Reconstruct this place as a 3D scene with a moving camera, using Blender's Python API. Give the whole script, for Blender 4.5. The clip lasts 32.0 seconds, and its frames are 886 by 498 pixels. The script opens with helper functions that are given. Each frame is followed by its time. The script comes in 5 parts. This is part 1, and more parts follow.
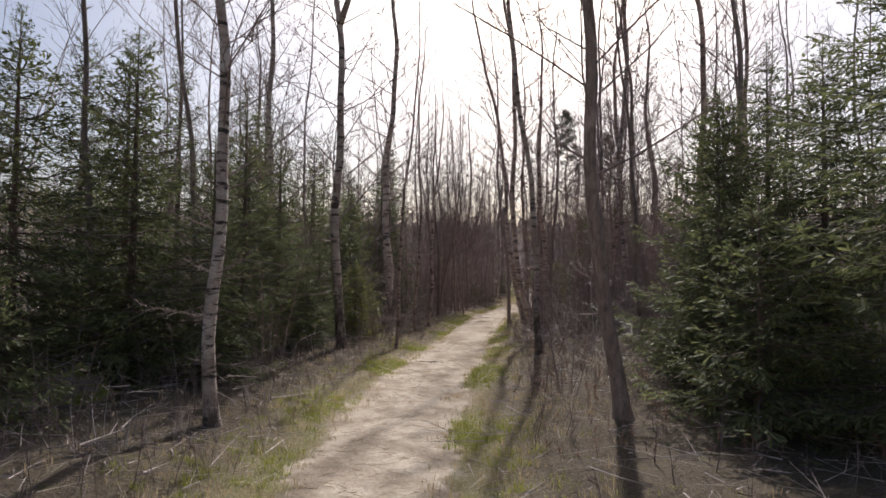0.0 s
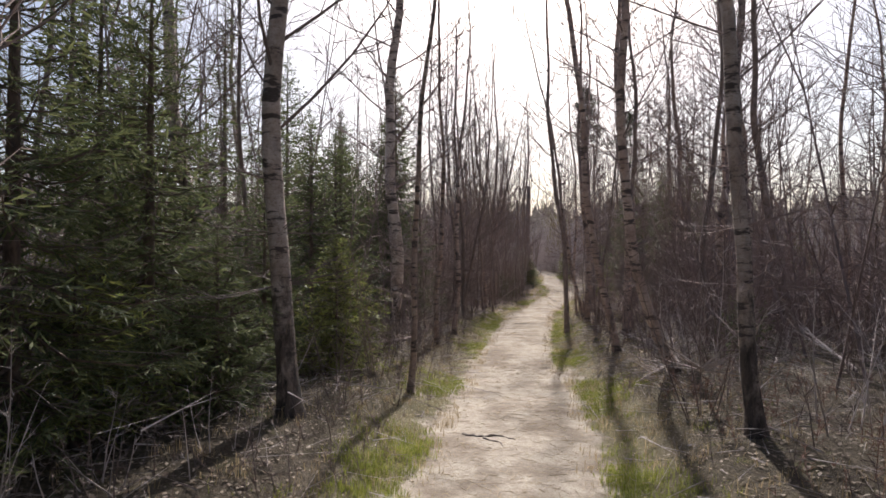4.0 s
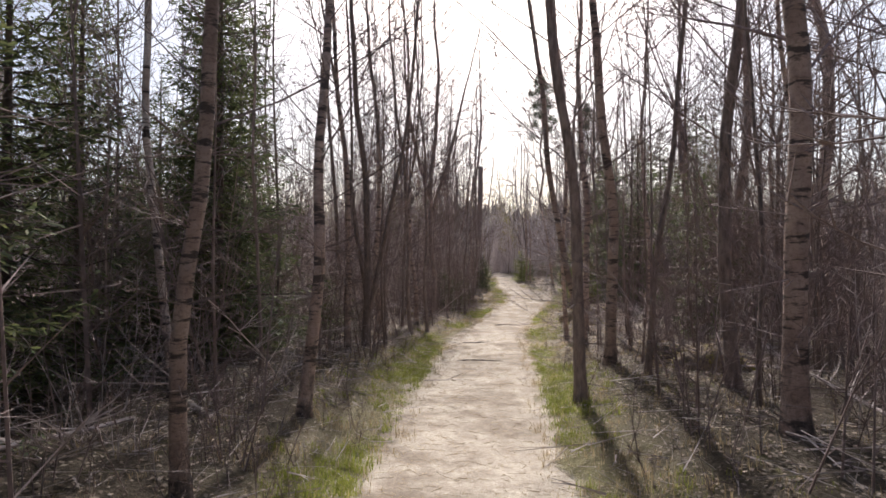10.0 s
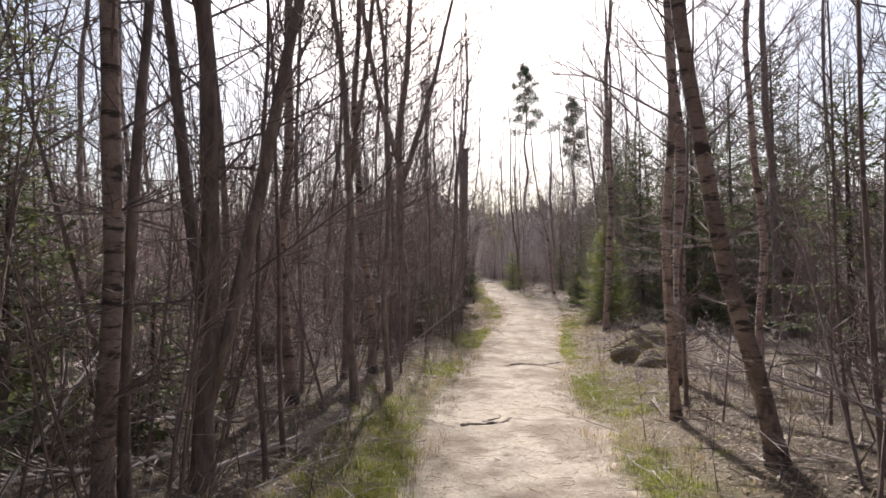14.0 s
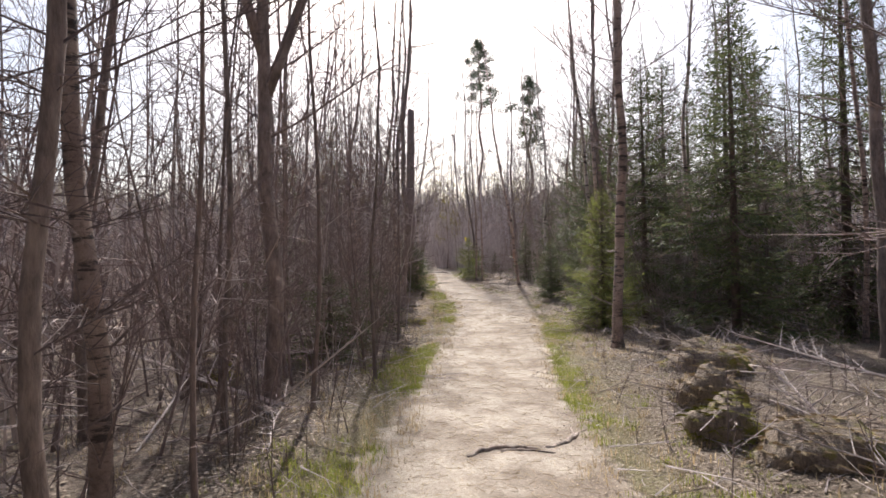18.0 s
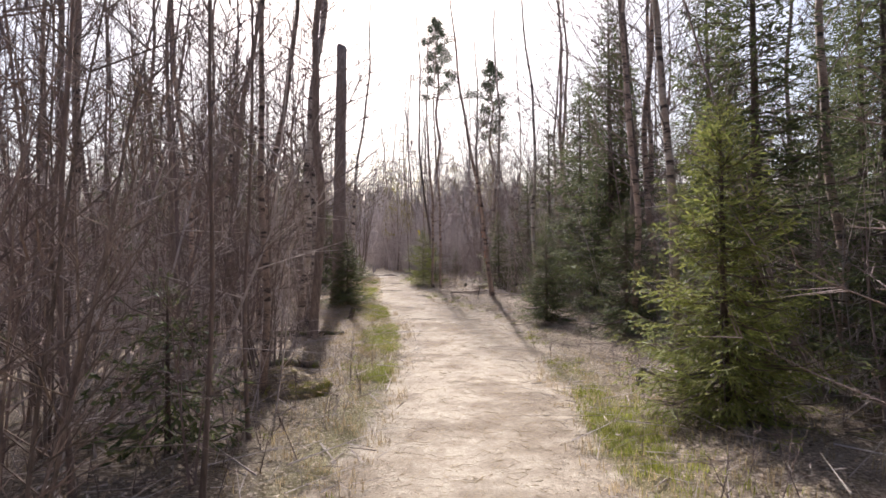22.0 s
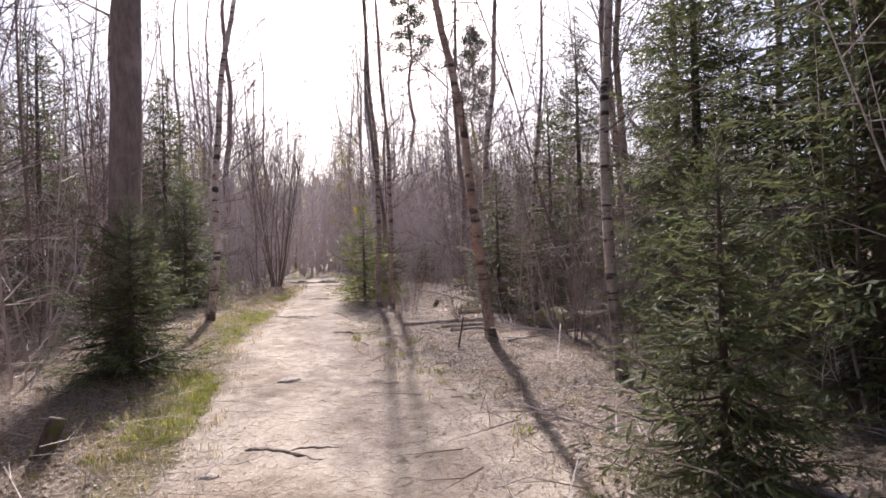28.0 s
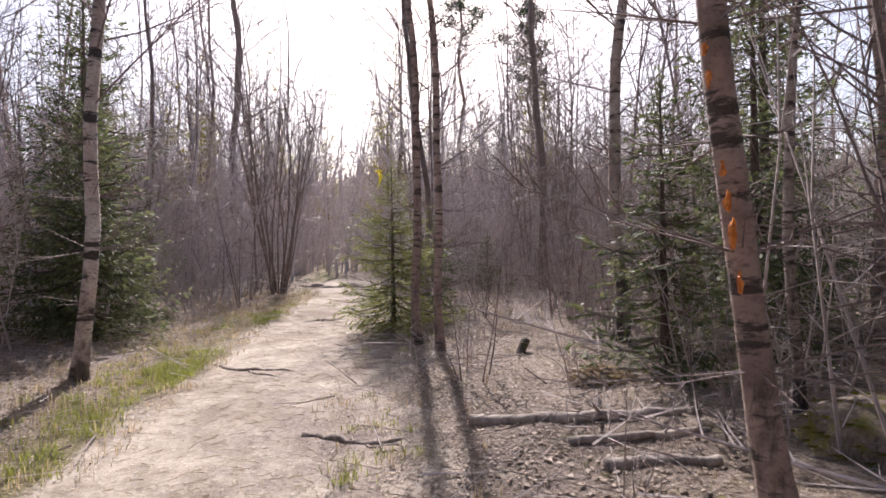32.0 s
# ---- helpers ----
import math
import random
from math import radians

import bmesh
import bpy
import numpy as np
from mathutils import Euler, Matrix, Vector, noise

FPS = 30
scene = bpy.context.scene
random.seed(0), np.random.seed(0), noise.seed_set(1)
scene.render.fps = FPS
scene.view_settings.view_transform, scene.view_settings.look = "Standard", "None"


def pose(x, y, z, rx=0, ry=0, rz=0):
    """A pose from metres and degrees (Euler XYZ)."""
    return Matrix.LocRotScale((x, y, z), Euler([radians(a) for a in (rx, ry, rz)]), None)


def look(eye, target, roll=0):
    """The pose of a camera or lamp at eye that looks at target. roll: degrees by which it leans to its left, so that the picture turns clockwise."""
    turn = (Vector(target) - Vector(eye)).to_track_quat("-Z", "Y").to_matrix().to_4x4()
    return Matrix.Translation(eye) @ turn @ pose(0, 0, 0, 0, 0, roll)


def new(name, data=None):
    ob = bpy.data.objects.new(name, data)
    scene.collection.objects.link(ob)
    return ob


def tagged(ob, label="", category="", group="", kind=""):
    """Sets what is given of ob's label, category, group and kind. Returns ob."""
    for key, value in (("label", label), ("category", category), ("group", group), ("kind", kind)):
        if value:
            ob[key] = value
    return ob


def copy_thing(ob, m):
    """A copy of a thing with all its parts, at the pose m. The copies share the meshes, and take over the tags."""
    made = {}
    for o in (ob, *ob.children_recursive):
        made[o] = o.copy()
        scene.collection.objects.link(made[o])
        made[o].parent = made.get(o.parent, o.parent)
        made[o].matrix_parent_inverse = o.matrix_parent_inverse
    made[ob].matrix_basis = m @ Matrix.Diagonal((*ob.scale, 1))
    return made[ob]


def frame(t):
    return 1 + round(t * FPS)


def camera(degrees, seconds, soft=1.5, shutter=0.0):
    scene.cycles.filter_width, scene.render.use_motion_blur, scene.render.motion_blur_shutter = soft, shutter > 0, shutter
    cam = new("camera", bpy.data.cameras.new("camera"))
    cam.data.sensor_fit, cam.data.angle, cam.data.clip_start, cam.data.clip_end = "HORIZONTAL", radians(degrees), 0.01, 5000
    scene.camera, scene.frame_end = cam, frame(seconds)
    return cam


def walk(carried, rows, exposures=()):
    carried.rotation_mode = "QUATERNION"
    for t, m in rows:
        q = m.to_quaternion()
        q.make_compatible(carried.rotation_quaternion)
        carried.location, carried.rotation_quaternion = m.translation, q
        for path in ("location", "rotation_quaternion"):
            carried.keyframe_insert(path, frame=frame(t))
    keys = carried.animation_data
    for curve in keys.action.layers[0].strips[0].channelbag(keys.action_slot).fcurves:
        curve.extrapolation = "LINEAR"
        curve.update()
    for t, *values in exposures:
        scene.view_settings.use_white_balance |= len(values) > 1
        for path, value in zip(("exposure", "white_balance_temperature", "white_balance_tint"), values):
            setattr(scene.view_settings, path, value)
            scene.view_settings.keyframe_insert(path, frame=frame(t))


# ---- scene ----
cam = camera(76.0, 32.0, soft=1.6)
PATH = [
    (0.0, pose(0.489, -6.643, 1.742, 92.13, -0.51, -0.59)),
    (0.5, pose(0.455, -5.977, 1.716, 91.72, -0.65, -0.49)),
    (1.0, pose(0.341, -5.240, 1.701, 91.64, -0.73, -0.04)),
    (1.5, pose(0.257, -4.514, 1.647, 91.61, -0.81, 0.34)),
    (2.0, pose(0.188, -3.687, 1.624, 91.67, -0.65, 0.67)),
    (2.5, pose(0.164, -2.917, 1.583, 91.49, -0.53, 0.89)),
    (4.5, pose(-0.000, 0.000, 1.522, 91.17, 0.52, -0.00)),
    (5.0, pose(0.004, 0.669, 1.495, 90.73, 0.65, -0.62)),
    (5.5, pose(0.102, 1.364, 1.523, 90.93, 0.74, -1.07)),
    (6.0, pose(0.254, 2.049, 1.524, 90.91, 0.80, -1.46)),
    (6.5, pose(0.483, 2.781, 1.497, 90.92, 0.80, -2.36)),
    (7.0, pose(0.671, 3.478, 1.466, 90.86, 0.78, -2.60)),
    (7.5, pose(0.847, 4.129, 1.460, 90.97, 0.68, -3.34)),
    (8.0, pose(0.914, 4.884, 1.462, 91.19, 0.47, -3.81)),
    (8.5, pose(0.883, 5.622, 1.438, 91.43, 0.29, -4.04)),
    (9.0, pose(0.903, 6.363, 1.389, 91.67, 0.25, -4.42)),
    (9.5, pose(0.930, 7.059, 1.295, 91.78, 0.17, -4.44)),
    (10.0, pose(1.063, 7.755, 1.186, 91.68, 0.08, -4.74)),
    (10.5, pose(1.140, 8.632, 1.145, 91.72, 0.13, -4.68)),
    (11.0, pose(1.272, 9.422, 1.101, 91.72, 0.09, -5.01)),
    (11.5, pose(1.283, 10.244, 1.110, 91.72, 0.10, -5.40)),
    (12.0, pose(1.320, 11.012, 1.128, 91.78, 0.17, -5.64)),
    (12.5, pose(1.380, 11.799, 1.125, 91.84, 0.24, -6.23)),
    (13.0, pose(1.422, 12.514, 1.109, 92.26, 0.24, -6.15)),
    (13.5, pose(1.538, 13.151, 1.084, 92.28, 0.26, -6.54)),
    (14.0, pose(1.598, 13.907, 1.123, 92.22, 0.35, -7.00)),
    (14.5, pose(1.706, 14.526, 1.128, 92.26, 0.45, -7.56)),
    (16.5, pose(2.200, 16.511, 1.015, 91.98, 1.10, -9.87)),
    (17.0, pose(2.451, 17.334, 1.014, 91.66, 1.13, -10.64)),
    (17.5, pose(2.608, 18.108, 1.033, 91.48, 1.08, -11.12)),
    (18.0, pose(2.719, 18.888, 1.050, 91.14, 1.00, -11.62)),
    (18.5, pose(2.859, 19.697, 1.112, 91.17, 0.95, -12.26)),
    (19.0, pose(2.999, 20.522, 1.100, 91.18, 0.95, -12.56)),
    (19.5, pose(3.232, 21.316, 1.041, 91.17, 0.97, -13.15)),
    (20.0, pose(3.397, 22.150, 1.021, 91.22, 0.96, -13.61)),
    (20.5, pose(3.607, 22.897, 1.001, 91.22, 0.88, -14.07)),
    (21.0, pose(3.846, 23.772, 1.027, 91.38, 0.83, -14.73)),
    (21.5, pose(4.101, 24.530, 1.018, 91.20, 0.77, -15.11)),
    (22.0, pose(4.405, 25.342, 1.032, 91.11, 0.69, -16.12)),
    (22.5, pose(4.610, 26.076, 1.017, 90.95, 0.68, -16.53)),
    (23.0, pose(4.939, 26.805, 1.027, 91.01, 0.67, -17.33)),
    (23.5, pose(5.181, 27.556, 1.053, 91.10, 0.77, -17.58)),
    (24.0, pose(5.432, 28.289, 1.053, 90.62, 0.93, -17.93)),
    (24.5, pose(5.723, 29.068, 1.095, 90.53, 0.95, -18.45)),
    (25.0, pose(5.978, 29.837, 1.121, 90.56, 0.95, -18.66)),
    (25.5, pose(6.307, 30.511, 1.113, 90.43, 1.02, -18.99)),
    (27.5, pose(7.286, 33.301, 1.033, 90.67, 1.73, -18.37)),
    (28.0, pose(7.550, 34.055, 1.031, 90.77, 1.59, -17.88)),
    (28.5, pose(7.705, 34.732, 0.999, 90.91, 1.48, -17.11)),
    (29.0, pose(7.932, 35.410, 1.024, 91.11, 1.33, -16.71)),
    (29.5, pose(8.113, 35.950, 1.027, 90.97, 1.34, -16.24)),
    (30.0, pose(8.386, 36.543, 1.041, 90.73, 1.45, -15.70)),
    (30.5, pose(8.566, 37.148, 1.103, 90.82, 1.38, -15.12)),
    (31.0, pose(8.664, 37.778, 1.108, 90.53, 1.19, -14.33)),
    (31.5, pose(8.738, 38.442, 1.113, 90.45, 1.12, -13.99)),
    (32.0, pose(8.681, 39.141, 1.084, 90.32, 0.98, -13.22)),
]
walk(cam, PATH, [(0.0, -0.14, 6400, 14), (5.0, 0.10, 6250, 13), (12.0, 0.24, 6250, 13), (19.0, 0.34, 6250, 13), (23.0, 0.42, 6300, 16), (28.0, 0.50, 6200, 21), (32.0, 0.50, 6200, 20)])

# ---- light ----
SUN_TURN, SUN_HEIGHT = 9.5, 41.0  # degrees to the right of +y, degrees above the horizon
sky_world = bpy.data.worlds.new("sky")
scene.world = sky_world
sky_world.use_nodes = True
wn = sky_world.node_tree.nodes
sky = wn.new("ShaderNodeTexSky")
sky.sky_type, sky.sun_disc = "NISHITA", False
sky.sun_elevation, sky.sun_rotation = radians(SUN_HEIGHT), radians(SUN_TURN)
sky.air_density, sky.dust_density, sky.ozone_density = 1.0, 3.6, 1.0
sky_world.node_tree.links.new(sky.outputs[0], wn["Background"].inputs[0])
wn["Background"].inputs[1].default_value = 0.125
sun = new("sun", bpy.data.lights.new("sun", "SUN"))
sun.data.energy, sun.data.angle, sun.data.color = 6.4, radians(1.2), (1.0, 0.95, 0.89)
_a, _e = radians(SUN_TURN), radians(SUN_HEIGHT)
SUN_WAY = Vector((math.sin(_a) * math.cos(_e), math.cos(_a) * math.cos(_e), math.sin(_e)))
sun.matrix_world = look(SUN_WAY * 60, (0, 0, 0))


# ---- materials ----
def material(name):
    m = bpy.data.materials.new(name)
    m.use_nodes = True
    nt = m.node_tree
    return m, nt, nt.nodes["Principled BSDF"]


def noise_tex(nt, scale, detail=6, rough=0.6, coords="Object", stretch=(1, 1, 1)):
    co = nt.nodes.new("ShaderNodeTexCoord")
    mp = nt.nodes.new("ShaderNodeMapping")
    mp.inputs["Scale"].default_value = stretch
    nt.links.new(co.outputs[coords], mp.inputs[0])
    n = nt.nodes.new("ShaderNodeTexNoise")
    n.inputs["Scale"].default_value, n.inputs["Detail"].default_value, n.inputs["Roughness"].default_value = scale, detail, rough
    nt.links.new(mp.outputs[0], n.inputs["Vector"])
    return n


def ramp(nt, src, *stops):
    r = nt.nodes.new("ShaderNodeValToRGB")
    while len(r.color_ramp.elements) < len(stops):
        r.color_ramp.elements.new(0.5)
    for e, (p, c) in zip(r.color_ramp.elements, stops):
        e.position, e.color = p, (*c, 1) if len(c) == 3 else c
    nt.links.new(src, r.inputs[0])
    return r


def mixed(nt, fac, a, b, mode="MIX"):
    m = nt.nodes.new("ShaderNodeMix")
    m.data_type, m.blend_type = "RGBA", mode
    for sock, v in ((m.inputs[0], fac), (m.inputs[6], a), (m.inputs[7], b)):
        if isinstance(v, (int, float)):
            sock.default_value = v
        elif isinstance(v, tuple):
            sock.default_value = (*v, 1)
        else:
            nt.links.new(v, sock)
    return m.outputs[2]


def bump(nt, src, strength, distance, shader):
    b = nt.nodes.new("ShaderNodeBump")
    b.inputs["Strength"].default_value, b.inputs["Distance"].default_value = strength, distance
    nt.links.new(src, b.inputs["Height"])
    nt.links.new(b.outputs[0], shader.inputs["Normal"])


def varied(nt, colour, amount=0.25):
    """A brightness of its own for each object."""
    info = nt.nodes.new("ShaderNodeObjectInfo")
    r = ramp(nt, info.outputs["Random"], (0, (1 - amount,) * 3), (1, (1 + amount,) * 3))
    return mixed(nt, 1.0, colour, r.outputs[0], "MULTIPLY")


def birch_bark(name, pale, mid, dark, old=1.2):
    """Peeling birch bark with dark bars; black and cracked up to about the height old."""
    m, nt, p = material(name)
    bands = noise_tex(nt, 3.4, 6, 0.7, stretch=(0.8, 0.8, 3.6))
    blotch = noise_tex(nt, 2.2, 6, 0.7)
    fine = noise_tex(nt, 30, 6, 0.75, stretch=(1, 1, 1.6))
    cracks = noise_tex(nt, 16, 6, 0.75, stretch=(1, 1, 0.22))
    base = ramp(nt, blotch.outputs[0], (0.34, tuple(v * 0.62 for v in mid)), (0.47, mid), (0.62, pale))
    marks = ramp(nt, bands.outputs[0], (0.42, (1, 1, 1)), (0.475, (0, 0, 0)))
    c = mixed(nt, marks.outputs[0], base.outputs[0], dark)
    flecks = ramp(nt, fine.outputs[0], (0.36, (0.5, 0.46, 0.42)), (0.5, (1, 1, 1)))
    c = mixed(nt, 0.7, c, flecks.outputs[0], "MULTIPLY")
    # old cracked bark round the foot, with pale patches left in it
    co = nt.nodes.new("ShaderNodeTexCoord")
    sep = nt.nodes.new("ShaderNodeSeparateXYZ")
    nt.links.new(co.outputs["Object"], sep.inputs[0])
    foot = nt.nodes.new("ShaderNodeMath")
    foot.operation = "MULTIPLY_ADD"
    patches = noise_tex(nt, 7, 6, 0.7, stretch=(1, 1, 0.5))
    nt.links.new(patches.outputs[0], foot.inputs[0])
    foot.inputs[1].default_value = -5.0
    nt.links.new(sep.outputs[2], foot.inputs[2])
    span = nt.nodes.new("ShaderNodeMapRange")
    span.inputs["From Min"].default_value, span.inputs["From Max"].default_value = old - 3.4, old - 2.6
    nt.links.new(foot.outputs[0], span.inputs["Value"])
    part_old = ramp(nt, span.outputs[0], (0.0, (1, 1, 1)), (1.0, (0, 0, 0)))
    black = ramp(nt, cracks.outputs[0], (0.38, (0.022, 0.018, 0.015)), (0.62, (0.15, 0.115, 0.095)))
    nt.links.new(mixed(nt, part_old.outputs[0], varied(nt, c, 0.2), black.outputs[0]), p.inputs["Base Color"])
    p.inputs["Roughness"].default_value = 0.78
    both = nt.nodes.new("ShaderNodeMath")
    nt.links.new(fine.outputs[0], both.inputs[0])
    nt.links.new(cracks.outputs[0], both.inputs[1])
    bump(nt, both.outputs[0], 0.9, 0.026, p)
    return m


def rough_bark(name, light, dark, moss=0.0):
    m, nt, p = material(name)
    ridges = noise_tex(nt, 22, 6, 0.7, stretch=(1, 1, 0.28))
    blotch = noise_tex(nt, 2.4, 4, 0.6)
    c = ramp(nt, ridges.outputs[0], (0.35, dark), (0.66, light)).outputs[0]
    pale = ramp(nt, blotch.outputs[0], (0.55, (0, 0, 0)), (0.75, (1, 1, 1)))
    c = mixed(nt, pale.outputs[0], c, tuple(min(1, v * 1.25 + 0.02) for v in light))
    if moss:
        green = ramp(nt, noise_tex(nt, 5, 5, 0.7).outputs[0], (0.5, (0, 0, 0)), (0.62, (moss, moss, moss)))
        c = mixed(nt, green.outputs[0], c, (0.12, 0.13, 0.025))
    nt.links.new(varied(nt, c, 0.25), p.inputs["Base Color"])
    p.inputs["Roughness"].default_value = 0.85
    bump(nt, ridges.outputs[0], 0.8, 0.02, p)
    return m


def leafy(name, a, b, thin=0.4, rough=0.6):
    """Thin plant matter that lets part of the light through; its pieces differ in colour."""
    m, nt, p = material(name)
    geo = nt.nodes.new("ShaderNodeNewGeometry")
    col = ramp(nt, geo.outputs["Random Per Island"], (0.1, a), (0.9, b)).outputs[0]
    patch = noise_tex(nt, 0.9, 3, 0.6, coords="Object")
    col = mixed(nt, 0.5, col, ramp(nt, patch.outputs[0], (0.35, (0.65, 0.65, 0.6)), (0.65, (1.25, 1.2, 1.1))).outputs[0], "MULTIPLY")
    nt.links.new(col, p.inputs["Base Color"])
    p.inputs["Roughness"].default_value = rough
    p.inputs["Specular IOR Level"].default_value = 0.15
    t = nt.nodes.new("ShaderNodeBsdfTranslucent")
    nt.links.new(col, t.inputs[0])
    mix = nt.nodes.new("ShaderNodeMixShader")
    mix.inputs[0].default_value = thin
    nt.links.new(p.outputs[0], mix.inputs[1])
    nt.links.new(t.outputs[0], mix.inputs[2])
    nt.links.new(mix.outputs[0], nt.nodes["Material Output"].inputs[0])
    return m


BIRCH = birch_bark("birch_bark", (0.62, 0.53, 0.46), (0.43, 0.34, 0.28), (0.085, 0.065, 0.055), 1.3)
BIRCH_RED = birch_bark("young_birch_bark", (0.56, 0.43, 0.345), (0.40, 0.29, 0.235), (0.09, 0.068, 0.056), 0.6)
BIRCH_WHITE = birch_bark("white_birch_bark", (0.70, 0.64, 0.58), (0.50, 0.41, 0.35), (0.05, 0.04, 0.035), 0.75)
ALDER = rough_bark("alder_bark", (0.31, 0.24, 0.20), (0.13, 0.098, 0.082))
SAPLING = rough_bark("sapling_bark", (0.27, 0.20, 0.17), (0.13, 0.096, 0.08))
PINE = rough_bark("pine_bark", (0.24, 0.15, 0.105), (0.09, 0.06, 0.048))
RUST = rough_bark("rusty_bramble", (0.30, 0.17, 0.12), (0.15, 0.085, 0.065))
SPRUCE = rough_bark("spruce_bark", (0.15, 0.105, 0.08), (0.06, 0.042, 0.034))
# far twigs: haze of the distance painted into a paler bark
FAR_HAZE = rough_bark("haze_paled_twigs", (0.60, 0.54, 0.52), (0.42, 0.365, 0.355))
GREYTWIG = rough_bark("grey_twig_bark", (0.34, 0.28, 0.25), (0.19, 0.15, 0.13))
DEADWOOD = rough_bark("grey_dead_wood", (0.40, 0.34, 0.28), (0.17, 0.13, 0.105))
MOSSWOOD = rough_bark("mossy_rotten_wood", (0.16, 0.12, 0.09), (0.05, 0.04, 0.03), 1.0)
TWIG = rough_bark("twig_bark", (0.27, 0.205, 0.185), (0.15, 0.11, 0.10))
# dry grey dead wood, lightened further so that later thickets look hazy
DRY_HAZE_TWIG = rough_bark("dry_hazed_twig_bark", (0.56, 0.485, 0.445), (0.36, 0.30, 0.27))
NEEDLE = leafy("spruce_needles", (0.075, 0.097, 0.05), (0.19, 0.205, 0.09), 0.44, 0.6)
NEEDLE_FRESH = leafy("fresh_spruce_needles", (0.14, 0.17, 0.05), (0.34, 0.35, 0.11), 0.48, 0.55)
PINE_NEEDLE = leafy("pine_needles", (0.05, 0.075, 0.045), (0.09, 0.115, 0.06), 0.25, 0.5)
GRASS = leafy("green_grass", (0.15, 0.19, 0.03), (0.38, 0.38, 0.10), 0.5, 0.5)
STRAW = leafy("dry_grass", (0.33, 0.25, 0.15), (0.56, 0.45, 0.28), 0.45, 0.7)
LITTER = leafy("fallen_leaves", (0.15, 0.11, 0.085), (0.50, 0.42, 0.34), 0.3, 0.65)
PALE_LITTER = leafy("trodden_leaves", (0.14, 0.10, 0.075), (0.52, 0.44, 0.34), 0.3, 0.7)
BUDS = leafy("opening_buds", (0.26, 0.24, 0.05), (0.42, 0.36, 0.09), 0.5, 0.6)


def ground_material():
    m, nt, p = material("forest_floor")
    at = nt.nodes.new("ShaderNodeAttribute")
    at.attribute_name = "worn"
    gr = nt.nodes.new("ShaderNodeAttribute")
    gr.attribute_name = "grassy"
    big = noise_tex(nt, 0.55, 5, 0.6)
    mid = noise_tex(nt, 4.5, 6, 0.7)
    fine = noise_tex(nt, 34, 6, 0.75)
    strand = noise_tex(nt, 20, 5, 0.7, stretch=(1, 3.5, 1))
    grit = noise_tex(nt, 110, 3, 0.7)
    litter = ramp(nt, fine.outputs[0], (0.28, (0.10, 0.08, 0.065)), (0.46, (0.28, 0.23, 0.19)), (0.7, (0.55, 0.48, 0.41)))
    cells = nt.nodes.new("ShaderNodeTexVoronoi")
    cells.inputs["Scale"].default_value = 55
    cells.inputs["Randomness"].default_value = 1.0
    warp = noise_tex(nt, 18, 3, 0.6)
    co = nt.nodes.new("ShaderNodeTexCoord")
    nt.links.new(mixed(nt, 0.05, co.outputs["Object"], warp.outputs[1], "ADD"), cells.inputs["Vector"])
    tone = nt.nodes.new("ShaderNodeSeparateColor")
    nt.links.new(cells.outputs["Color"], tone.inputs[0])
    leaf = ramp(nt, tone.outputs[0], (0.0, (0.72, 0.69, 0.66)), (0.45, (0.96, 0.95, 0.94)), (1.0, (1.2, 1.18, 1.15)))
    damp_shade = ramp(nt, big.outputs[0], (0.35, (0.6, 0.58, 0.55)), (0.65, (1.15, 1.12, 1.08)))
    c = mixed(nt, 1.0, litter.outputs[0], damp_shade.outputs[0], "MULTIPLY")
    c = mixed(nt, 1.0, c, leaf.outputs[0], "MULTIPLY")
    # tree shade painted into the floor colour, together with damp dark litter
    shade_attr = nt.nodes.new("ShaderNodeAttribute")
    shade_attr.attribute_name = "damp_shade"
    shaded_humus = ramp(nt, fine.outputs[0], (0.3, (0.03, 0.024, 0.018)), (0.7, (0.15, 0.12, 0.08)))
    part_shade = ramp(nt, shade_attr.outputs["Fac"], (0.0, (0, 0, 0)), (1.0, (0.88, 0.88, 0.88)))
    c = mixed(nt, part_shade.outputs[0], c, shaded_humus.outputs[0])
    moss = ramp(nt, mid.outputs[0], (0.56, (0, 0, 0)), (0.68, (0.55, 0.55, 0.55)))
    c = mixed(nt, moss.outputs[0], c, (0.13, 0.125, 0.035))
    turf = ramp(nt, strand.outputs[0], (0.3, (0.10, 0.10, 0.035)), (0.6, (0.30, 0.265, 0.14)))
    c = mixed(nt, gr.outputs["Fac"], c, turf.outputs[0])
    sand = ramp(nt, fine.outputs[0], (0.25, (0.28, 0.243, 0.195)), (0.5, (0.43, 0.38, 0.31)), (0.8, (0.58, 0.525, 0.44)))
    sand2 = mixed(nt, 0.7, sand.outputs[0], ramp(nt, mid.outputs[0], (0.32, (0.66, 0.63, 0.60)), (0.62, (1.1, 1.09, 1.07))).outputs[0], "MULTIPLY")
    tread = noise_tex(nt, 1.3, 6, 0.65)
    sand2 = mixed(nt, 0.8, sand2, ramp(nt, tread.outputs[0], (0.40, (0.50, 0.45, 0.41)), (0.54, (1.06, 1.05, 1.04))).outputs[0], "MULTIPLY")
    specks = ramp(nt, grit.outputs[0], (0.56, (0, 0, 0)), (0.64, (0.85, 0.85, 0.85)))
    sand2 = mixed(nt, specks.outputs[0], sand2, (0.2, 0.15, 0.115))
    edge = nt.nodes.new("ShaderNodeMath")
    edge.operation = "MULTIPLY_ADD"
    nt.links.new(mid.outputs[0], edge.inputs[0])
    edge.inputs[1].default_value = 0.9
    nt.links.new(at.outputs["Fac"], edge.inputs[2])
